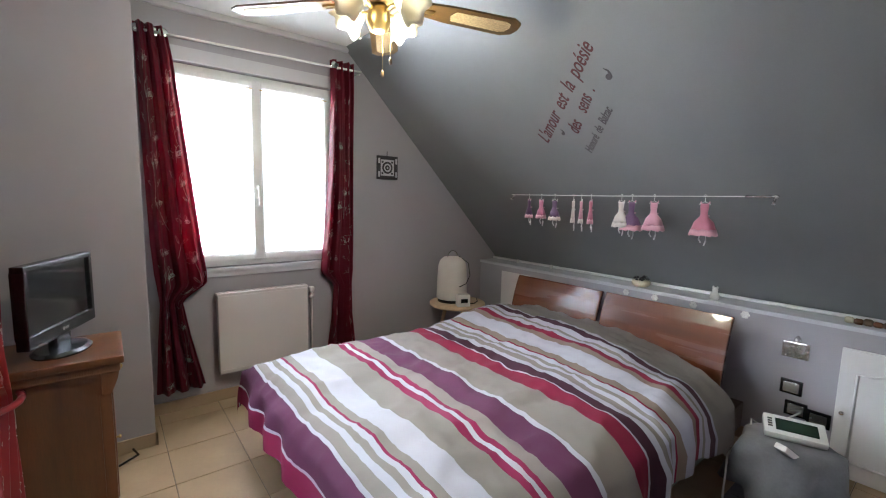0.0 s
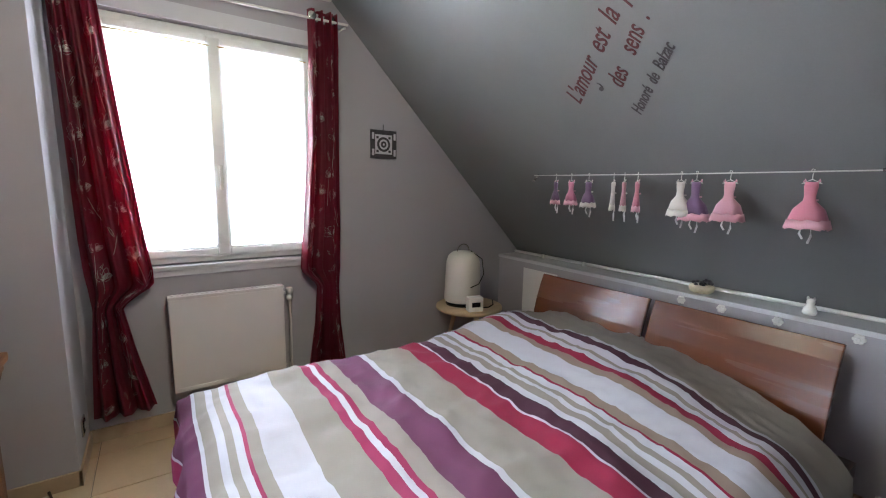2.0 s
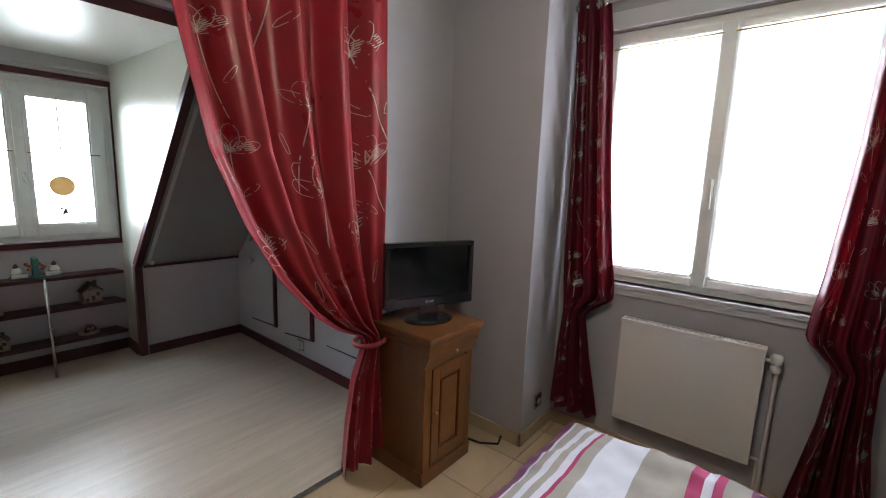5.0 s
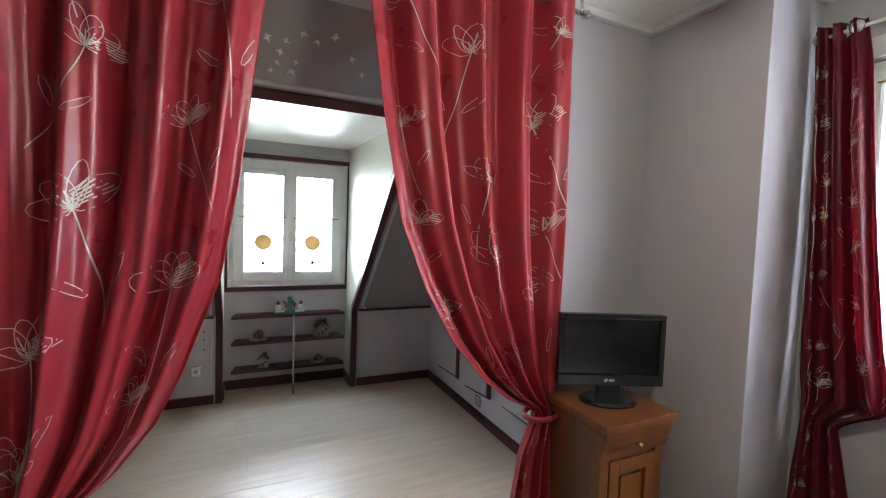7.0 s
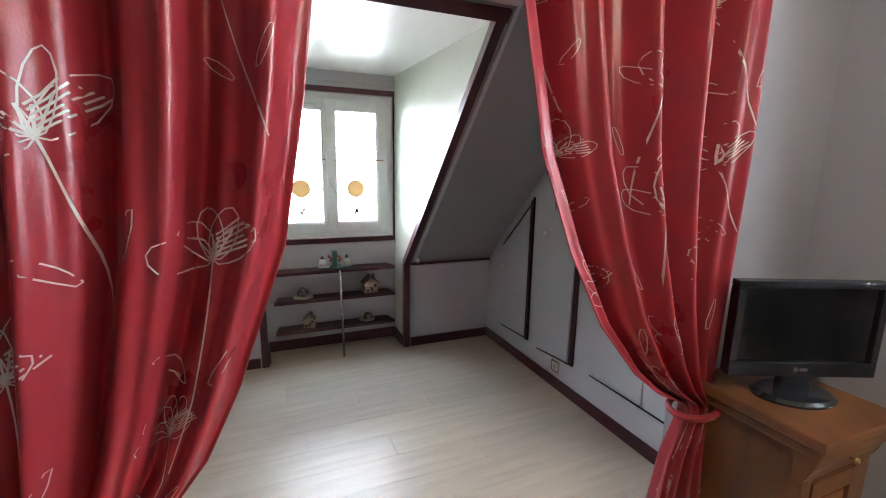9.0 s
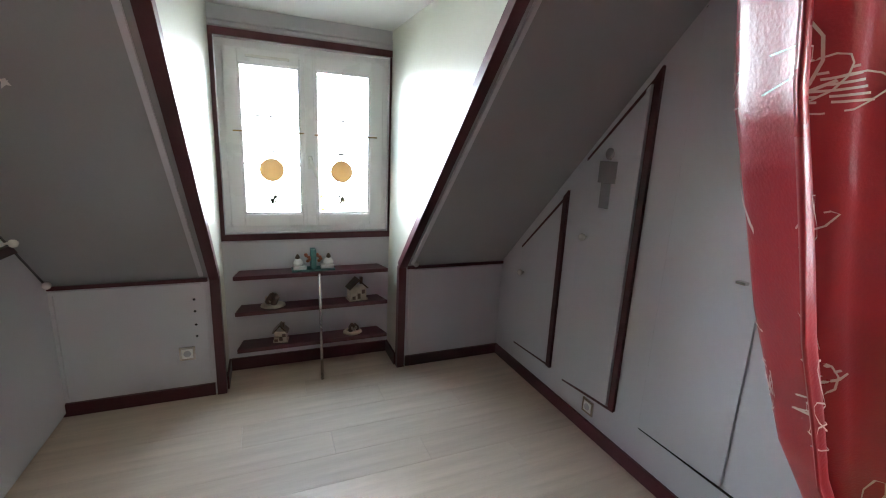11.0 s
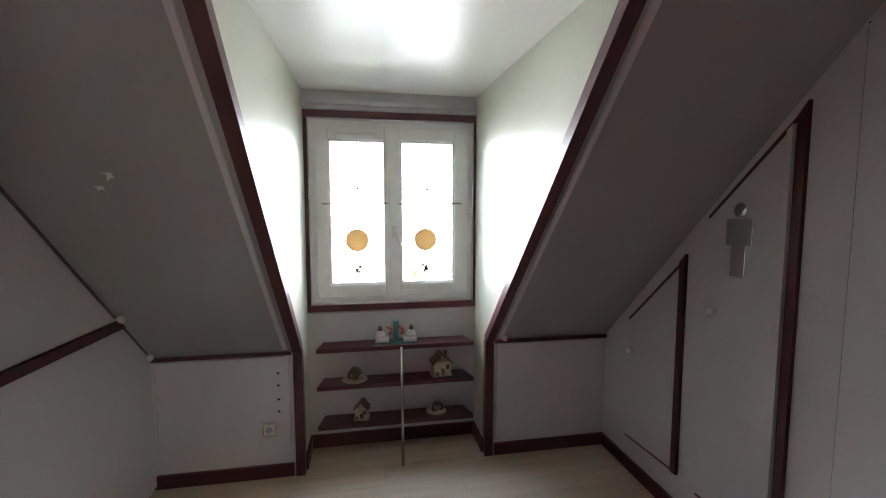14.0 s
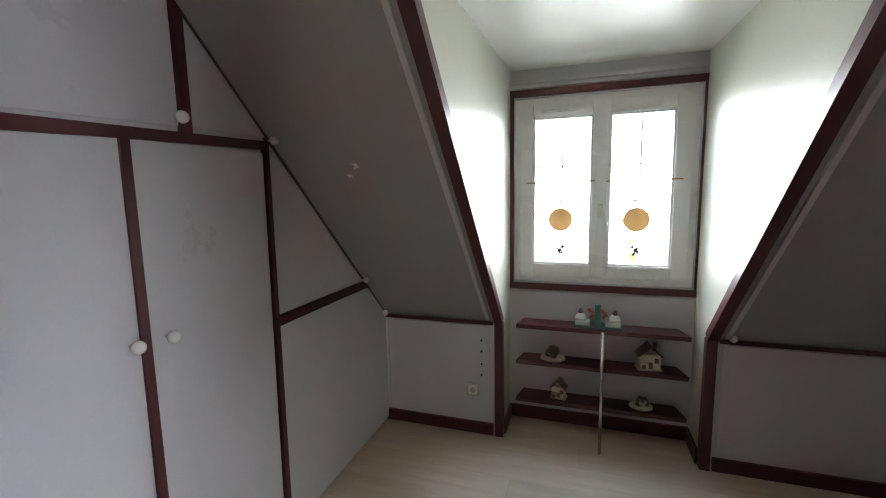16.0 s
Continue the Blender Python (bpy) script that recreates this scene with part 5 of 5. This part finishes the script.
bm = bmesh.new()
add_box(bm, -0.032, 0.032, -0.038, -0.034, 0.035, 0.07, 0.002, cc)
put("display", bm, BLACK, root)
cb = tube("cable", [(2.63, 3.10, 0.508), (2.72, 3.06, 0.506), (2.80, 3.10, 0.506), (2.88, 3.20, 0.506)], 0.005, BLACK)
tagged(cb, "black power cable lying on the table", "cable")

# ---- rail with doll dresses ----
RX, RZ = 2.752, 1.462
root = thing("hanging_rail", "thin white rail with brackets along the slope", "rail", RX, 1.85, RZ)
tube("rail", [(RX, 2.69, RZ), (RX, 1.85, RZ - 0.004), (RX, 0.99, RZ)], 0.0028, PORCELAIN, root)
for y in (2.685, 0.99):
    lathe("bracket", [(0.014, 0), (0.014, 0.006), (0.006, 0.012), (0.006, 0.045), (0.010, 0.05)], CHROME, pose(EAST - 1.462 - 0.0 , y, 1.462, 0, -135, 0), 14, root)
tube("slider", [(RX, 1.0, RZ), (RX, 1.11, RZ)], 0.007, CHROME, root)


def dress(y, h, w, main, hem, turn):
    """A doll's dress on a wire hanger hooked on the rail."""
    root = thing("doll_dress", "tiny doll dress on a wire hanger on the rail", "doll dress", RX, y, RZ, "doll dresses on the rail")
    z = RZ
    h, w = h * 0.82, w * 0.76
    ca, sa = math.cos(turn), math.sin(turn)

    def P(a, b, c):
        return (RX + a * sa * 1.0 + b * ca, y + a * ca - b * sa, z + c)
    tube("hanger", [P(0.006, 0, 0.002), P(0.003, 0, 0.008), P(-0.004, 0, 0.006), P(0, 0, -0.012), P(0, 0, -0.03), P(0.03, 0, -0.045), P(-0.03, 0, -0.045), P(0, 0, -0.03)], 0.0016, PORCELAIN, root, 6)
    prof = [(0.020, -0.040), (0.022, -0.055), (0.018, -0.045 - h * 0.28), (0.02, -0.05 - h * 0.36), (w * 0.36, -0.05 - h * 0.55), (w * 0.46, -0.05 - h * 0.80), (w * 0.52, -0.05 - h)]
    for nm, lo, hi, m in (("bodice_and_skirt", 0, 6, main), ("hem", 5, 7, hem)):
        bm = bmesh.new()
        seg = 22
        rings = []
        for i in range(lo, hi + (0 if nm == "hem" else 0)):
            r, zz = prof[i]
            grow = 1.05 if nm == "hem" else 1.0
            rings.append([bm.verts.new(P(grow * r * math.cos(6.2832 * k / seg) * (1 + (0.10 * math.sin(k * 3.3) if i > 3 else 0)), grow * 0.5 * r * math.sin(6.2832 * k / seg), zz + (0.004 * math.sin(k * 2.1) if i > 4 else 0))) for k in range(seg)])
        for a, b in zip(rings, rings[1:]):
            for k in range(seg):
                bm.faces.new((a[k], a[(k + 1) % seg], b[(k + 1) % seg], b[k]))
        o = put(nm, bm, m, root, smooth=True)
        md = o.modifiers.new("thickness", 'SOLIDIFY')
        md.thickness = 0.002
    for s in (-1, 1):
        tube("strap", [P(s * 0.016, 0, -0.042), P(s * 0.022, 0.004, -0.030), P(s * 0.024, 0, -0.04)], 0.003, hem, root, 6)
    for a, ln in ((-0.012, 0.055), (0.016, 0.04)):
        tube("ribbon", [P(a, 0.012, -0.05 - h * 0.95), P(a * 1.3, 0.010, -0.05 - h - ln * 0.5), P(a * 0.6, 0.012, -0.05 - h - ln)], 0.004, PORC_CLOTH, root, 6)
    tube("sash", [P(-0.022, 0.012, -0.05 - h * 0.34), P(0, 0.014, -0.052 - h * 0.34), P(0.022, 0.012, -0.05 - h * 0.34)], 0.004, hem, root, 6)


PINK = cloth("pink_voile", (0.55, 0.20, 0.30), 0.2, 0.8)
ROSE = cloth("rose_voile", (0.52, 0.19, 0.25), 0.2, 0.8)
MAUVE = cloth("mauve_voile", (0.16, 0.09, 0.17), 0.2, 0.8)
IVORY = cloth("ivory_voile", (0.62, 0.58, 0.54), 0.2, 0.8)
BLUSH = cloth("blush_voile", (0.60, 0.32, 0.38), 0.2, 0.8)
PORC_CLOTH = cloth("white_ribbon", (0.7, 0.68, 0.68), 0.2, 0.7)
for y, h, w, a, b, t in ((2.51, 0.15, 0.13, MAUVE, BLUSH, 0.5), (2.40, 0.15, 0.13, PINK, BLUSH, 0.2), (2.285, 0.16, 0.13, MAUVE, IVORY, 0.1), (2.135, 0.17, 0.08, IVORY, IVORY, 1.0), (2.075, 0.17, 0.09, BLUSH, IVORY, 0.9),
                         (2.005, 0.17, 0.10, ROSE, BLUSH, 0.8), (1.80, 0.18, 0.16, IVORY, IVORY, 0.3), (1.735, 0.20, 0.17, MAUVE, BLUSH, 0.1), (1.605, 0.19, 0.16, BLUSH, BLUSH, 0.0), (1.345, 0.20, 0.17, ROSE, BLUSH, 0.0)):
    dress(2.51 - (2.51 - y) * 1.045, h, w, a, b, t)

# ---- lettering on the slope ----
INK = mat("dark_red_lettering", (0.075, 0.010, 0.012), 0.5, var=0.2, scale=30, bump=0)
INKG = mat("dark_grey_lettering", (0.055, 0.045, 0.05), 0.5, var=0.2, scale=30, bump=0)


def lettering(body, start, end, size, m, label):
    a = Vector((start[0], start[1], EAST - start[0]))
    b = Vector((end[0], end[1], EAST - end[0]))
    nrm = Vector((-R2, 0, -R2))
    along = (b - a).normalized()
    up = nrm.cross(along).normalized()
    cu = bpy.data.curves.new("lettering", 'FONT')
    cu.body, cu.size, cu.shear, cu.extrude, cu.offset = body, size, 0.42, 0.0008, 0.0008
    cu.space_word = 2.1
    cu.materials.append(m)
    tmp = new("tmp_text", cu)
    me = bpy.data.meshes.new_from_object(tmp.evaluated_get(bpy.context.evaluated_depsgraph_get()))
    bpy.data.objects.remove(tmp)
    xs = [v.co.x for v in me.vertices]
    k = (b - a).length / (max(xs) - min(xs))
    for v in me.vertices:
        v.co.x = (v.co.x - min(xs)) * k
    o = new("wall_lettering", me)
    rot = Matrix((along, up, nrm)).transposed().to_4x4()
    o.matrix_basis = Matrix.Translation(a + nrm * 0.002) @ rot
    return tagged(o, label, "lettering", "wall lettering")


lettering("L'amour est la po\u00e9sie", (2.455, 2.125), (2.085, 1.59), 0.125, INK, "dark red cursive quote lettering on the slope")
lettering("des  sens .", (2.425, 1.885), (2.245, 1.675), 0.115, INK, "dark red cursive quote lettering on the slope")
lettering("Honor\u00e9 de Balzac", (2.53, 1.855), (2.335, 1.62), 0.075, INKG, "small grey cursive signature lettering on the slope")
for x, y, s in ((2.415, 1.985, 0.8), (2.205, 1.578, 1.2)):
    bm = bmesh.new()
    c = Matrix.Translation((x, y, EAST - x)) @ Matrix((Vector((0, -1, 0)), Vector((-R2, 0, R2)), Vector((-R2, 0, -R2)))).transposed().to_4x4() @ Matrix.Scale(s, 4)
    add_lathe(bm, [(0.014, 0.0), (0.014, 0.002)], 16, c)
    add_prism(bm, [(0.013, 0.0), (0.014, 0.012), (0.006, 0.030), (-0.012, 0.042), (0.002, 0.026), (0.004, 0.010)], "z", 0.0, 0.002)
    for v in bm.verts[-12:]:
        v.co = c @ v.co
    tagged(put("wall_comma", bm, INKG), "dark quotation mark sticker on the slope", "sticker", "quotation marks")

# ---- low east wall: door, plates, ledge things ----
root = thing("knee_door", "white panelled low door in the wall under the slope", "door", 3.2, 0.48, 0.0)
bm = bmesh.new()
add_box(bm, 3.172, 3.199, 0.20, 0.735, 0.012, 0.695, 0.004)
put("leaf", bm, WHITE, root)
bm = bmesh.new()
arch = [(0.665, 0.10), (0.27, 0.10), (0.27, 0.57), (0.33, 0.575), (0.40, 0.605), (0.4675, 0.615), (0.535, 0.605), (0.605, 0.575), (0.665, 0.57)]
add_tube(bm, [(3.172, y, z) for y, z in arch + arch[:1]], 0.007, 8)
put("moulding", bm, WHITE, root, smooth=True)
lathe("knob", [(0.005, 0), (0.005, 0.01), (0.011, 0.014), (0.010, 0.024), (0.004, 0.028)], CHROME, pose(3.172, 0.705, 0.355, 0, -90, 0), 14, root)
bm = bmesh.new()
rnd = random.Random(5)
for k in range(14):
    add_lathe(bm, [(0.004, -0.006), (0.010, 0), (0.004, 0.006)], 8, Matrix.Translation((3.165, 0.47 + rnd.uniform(-0.03, 0.03), 0.37 + rnd.uniform(-0.04, 0.03))))
put("berry_motif", bm, cloth("red_berry_motif", (0.30, 0.02, 0.03), 0, 0.4), root, smooth=True)
boxes("hinge", [(3.168, 3.174, 0.205, 0.222, z, z + 0.05) for z in (0.1, 0.55)], CHROME, 0.001, root)


def plate(y, z, w, h, label, inner):
    root = thing("wall_plate", label, "switch", 3.2, y, z, "wall plates")
    box("frame", 3.187, 3.2005, y - w / 2, y + w / 2, z - h / 2, z + h / 2, BLACK, 0.003, root)
    box("insert", 3.183, 3.188, y - w * 0.36, y + w * 0.36, z - h * 0.34, z + h * 0.34, inner, 0.002, root)


plate(0.925, 0.405, 0.10, 0.082, "chrome switch plate with dark rim on low wall", CHROME)
plate(0.895, 0.285, 0.10, 0.082, "dark rimmed chrome double socket on low wall", CHROME)
plate(0.795, 0.268, 0.10, 0.082, "dark rimmed chrome double socket on low wall", CHROME)
root = thing("wall_ornament", "pewter relief ornament with a bird on top", "ornament", 3.2, 0.925, 0.62)
bm = bmesh.new()
add_box(bm, 3.186, 3.2005, 0.865, 0.985, 0.575, 0.665, 0.004)
rnd = random.Random(9)
for k in range(16):
    add_lathe(bm, [(0.010, 0), (0.008, 0.006), (0.003, 0.009)], 8, pose(3.187, 0.925 + rnd.uniform(-0.05, 0.05), 0.62 + rnd.uniform(-0.035, 0.035), 0, -90, 0))
add_lathe(bm, [(0.008, 0.0), (0.017, 0.012), (0.014, 0.026), (0.004, 0.04)], 10, Matrix.Translation((3.19, 0.92, 0.664)))
put("relief", bm, CHROME, root)

root = thing("basket_ornament", "pale wicker basket ornament with dark berries on ledge", "ornament", 3.27, 1.86, LEDGE, "ledge ornaments")
lathe("basket", [(0.045, 0), (0.06, 0.01), (0.066, 0.03), (0.06, 0.045)], CREAM, Matrix.Translation((3.27, 1.86, LEDGE)), 20, root)
bm = bmesh.new()
rnd = random.Random(14)
for k in range(22):
    add_lathe(bm, [(0.005, -0.008), (0.012, 0), (0.005, 0.008)], 8, Matrix.Translation((3.27 + rnd.uniform(-0.035, 0.035), 1.86 + rnd.uniform(-0.05, 0.04), LEDGE + 0.05 + rnd.uniform(-0.005, 0.03))))
put("berries", bm, DARKMETAL, root, smooth=True)
root = thing("white_figurine", "small white porcelain figurine on the ledge", "ornament", 3.27, 1.375, LEDGE, "ledge ornaments")
lathe("body", [(0.026, 0), (0.03, 0.012), (0.024, 0.035), (0.015, 0.048), (0.018, 0.060), (0.014, 0.072), (0.004, 0.078)], PORCELAIN, Matrix.Translation((3.27, 1.375, LEDGE)), 18, root)
for s in (-1, 1):
    lathe("ear", [(0.006, 0), (0.006, 0.010), (0.002, 0.016)], PORCELAIN, Matrix.Translation((3.27, 1.375 + s * 0.012, LEDGE + 0.07)), 8, root)
root = thing("wooden_toy", "small turned wooden toy train on the ledge", "toy", 3.26, 0.66, LEDGE, "ledge ornaments")
for k, (m, r) in enumerate(((CREAM, 0.018), (OAK, 0.016), (BROWN, 0.019), (OAK, 0.015), (BROWN, 0.017))):
    lathe("wagon", [(r * 0.7, -0.018), (r, -0.010), (r, 0.010), (r * 0.7, 0.018)], m, pose(3.26, 0.735 - 0.036 * k, LEDGE + r, 90, 0, 0), 12, root)
for y in (3.13, 2.73):
    k = lathe("cable_clip", [(0.012, 0), (0.016, 0.01), (0.012, 0.03), (0.005, 0.034)], PORCELAIN, Matrix.Translation((3.355, y, LEDGE)), 12)
    tagged(k, "small white conduit clip on the ledge", "clip", "conduit clips")
for y in (1.93, 1.72, 1.47, 1.18):
    bm = bmesh.new()
    for k in range(6):
        a = k * 1.0472
        add_lathe(bm, [(0.011, 0), (0.010, 0.005), (0.004, 0.008)], 8, pose(3.2, y + 0.014 * math.cos(a), 0.763 + 0.014 * math.sin(a), 0, -90, 0))
    add_lathe(bm, [(0.008, 0), (0.006, 0.010)], 8, pose(3.2, y, 0.763, 0, -90, 0))
    tagged(put("rosette_hook", bm, PORCELAIN, smooth=False), "small white flower rosette on the low wall", "rosette", "rosettes")
root = tagged(box("paper_sheet", 3.196, 3.2015, 2.84, 3.19, 0.25, 0.74, WHITE, 0.0005), "white paper sheet pinned behind the headboard", "paper")

# ---- stool with throw, clock radio, handset, rug ----
sxx, syy = 2.62, 0.80
root = thing("stool", "low stool draped with a grey knitted throw", "stool", sxx, syy, 0)
for k in range(4):
    a = radians(45 + 90 * k)
    tube("leg", [(sxx + 0.12 * math.cos(a), syy + 0.12 * math.sin(a), 0.30), (sxx + 0.15 * math.cos(a), syy + 0.15 * math.sin(a), 0)], 0.014, PALEWOOD, root)
bm = bmesh.new()
seg, rings = 48, []
for i, (r, z) in enumerate(((0.0, 0.345), (0.10, 0.345), (0.165, 0.340), (0.185, 0.325), (0.195, 0.27), (0.205, 0.20), (0.215, 0.14), (0.225, 0.09))):
    ring = []
    for k in range(seg):
        t = 6.2832 * k / seg
        f = 1 + (0.05 + 0.02 * i) * math.sin(5 * t + 0.8 * i) * (i > 2) * 0.8 + 0.03 * math.sin(9 * t)
        ring.append(bm.verts.new((sxx + r * f * math.cos(t), syy + r * f * math.sin(t), z + 0.008 * noise.noise(Vector((r * 9 * math.cos(t), r * 9 * math.sin(t), i))) + (0.03 * math.sin(3 * t) if i == 7 else 0))))
    rings.append(ring)
for a, b in zip(rings, rings[1:]):
    for k in range(seg):
        bm.faces.new((a[k], a[(k + 1) % seg], b[(k + 1) % seg], b[k]))
bmesh.ops.remove_doubles(bm, verts=bm.verts, dist=0.0005)
put("throw", bm, GREYCLOTH, root, smooth=True)["label"] = "crumpled grey knitted throw"
root = thing("clock_radio", "white clock radio with dark green display on stool", "clock radio", 2.68, 0.80, 0.35)
c = pose(2.67, 0.80, 0.352, 0, -22, 20)
bm = bmesh.new()
add_box(bm, -0.06, 0.06, -0.115, 0.115, 0.02, 0.055, 0.012, c)
add_box(bm, -0.05, 0.06, -0.10, 0.10, -0.008, 0.03, 0.01, c)
put("body", bm, PORCELAIN, root)
bm = bmesh.new()
add_box(bm, -0.035, 0.035, -0.085, 0.07, 0.054, 0.058, 0.003, c)
put("display", bm, mat("dark_green_display", (0.02, 0.035, 0.022), 0.2, bump=0), root)
bm = bmesh.new()
for k in range(4):
    add_box(bm, -0.025 + 0.015 * k, -0.017 + 0.015 * k, 0.082, 0.10, 0.054, 0.059, 0.001, c)
put("buttons", bm, CHROME, root)
root = thing("telephone", "white cordless telephone handset on the throw", "telephone", 2.50, 0.80, 0.33)
c = pose(2.48, 0.77, 0.335, 0, 35, -20)
bm = bmesh.new()
add_box(bm, -0.085, 0.085, -0.024, 0.024, 0.0, 0.026, 0.009, c)
put("body", bm, PORCELAIN, root)
bm = bmesh.new()
add_box(bm, -0.055, -0.02, -0.016, 0.016, 0.0255, 0.028, 0.001, c)
for i in range(4):
    for j in range(3):
        add_box(bm, -0.005 + i * 0.018, 0.006 + i * 0.018, -0.017 + j * 0.013, -0.008 + j * 0.013, 0.0255, 0.028, 0, c)
put("keys", bm, DARKMETAL, root)
cb = tube("cable", [(3.17, 0.87, 0.28), (3.0, 0.98, 0.20), (2.82, 1.0, 0.30), (2.66, 0.96, 0.34), (2.5, 1.0, 0.22), (2.42, 0.98, 0.05), (2.3, 0.9, 0.012), (2.38, 0.80, 0.012)], 0.005, PORCELAIN)
tagged(cb, "white cable looped beside the stool", "cable")
root = thing("rug", "small rug with grey, black and white triangles", "rug", 2.25, 0.68, 0.0)
box("backing", 1.75, 2.75, 0.35, 1.0, 0.001, 0.007, GREYCLOTH, 0.002, root)
RUGW = cloth("rug_white_pile", (0.5, 0.48, 0.46), 0, 0.95, wave=90)
RUGK = cloth("rug_black_pile", (0.02, 0.02, 0.022), 0, 0.95, wave=90)
for i in range(5):
    for j in range(3):
        x, y = 1.76 + i * 0.196, 0.36 + j * 0.21
        m = (RUGW, RUGK, GREYCLOTH)[(i + 2 * j) % 3]
        prism("triangle", [(x + 0.003, y + 0.003), (x + 0.190, y + 0.003), (x + 0.003, y + 0.203)], "z", 0.007, 0.012, m, 0.001, root)
cb = tube("cable", [(-0.15, 2.93, 0.02), (0.05, 2.95, 0.012), (0.20, 2.98, 0.012), (0.28, 3.04, 0.012), (0.26, 3.10, 0.02)], 0.006, BLACK)
tagged(cb, "black power cable on the floor beside cabinet", "cable")


# ---- floor pieces ----
def floor_pieces():
    tiles = bpy.data.objects["floor_bedroom"]
    tw = 0.34
    bm = bmesh.new()
    add_box(bm, 0.0022, tw - 0.0022, 0.0022, tw - 0.0022, -0.008, 0.0, 0.0015)
    proto = put("tile", bm, TILE, tiles)
    me = proto.data
    first = True
    rnd = random.Random(4)
    nx0, nx1, ny0, ny1 = -1, 9, -11, 2
    for i in range(nx0, nx1):
        for j in range(ny0, ny1):
            x, y = 0.41 + i * tw, 3.0 + j * tw
            if x < -0.18 or y + tw < SY or y > NY or x > 3.2:
                continue
            o = proto if first else new("tile", me)
            first = False
            o.parent = tiles
            o.location = (x, y, rnd.uniform(-0.0006, 0.0006))
    bm = bmesh.new()
    add_box(bm, -0.163, 0.41 - tw - 0.0022, SY, NY, -0.008, 0.0, 0.0015)
    put("tile_border", bm, TILE, tiles)
    lam = bpy.data.objects["floor_alcove"]
    pw, pl = 0.188, 1.20
    bm = bmesh.new()
    add_box(bm, 0.0004, pw - 0.0004, 0.0004, pl - 0.0004, -0.009, 0.0, 0.0005)
    proto = put("plank", bm, LAM, lam)
    me = proto.data
    first = True
    for i in range(14):
        x = -0.192 - (i + 1) * pw
        y = AS - 0.05 - (i * 0.43) % pl
        while y < AN:
            o = proto if first else new("plank", me)
            first = False
            o.parent = lam
            o.location = (x, y, FA)
            y += pl


floor_pieces()
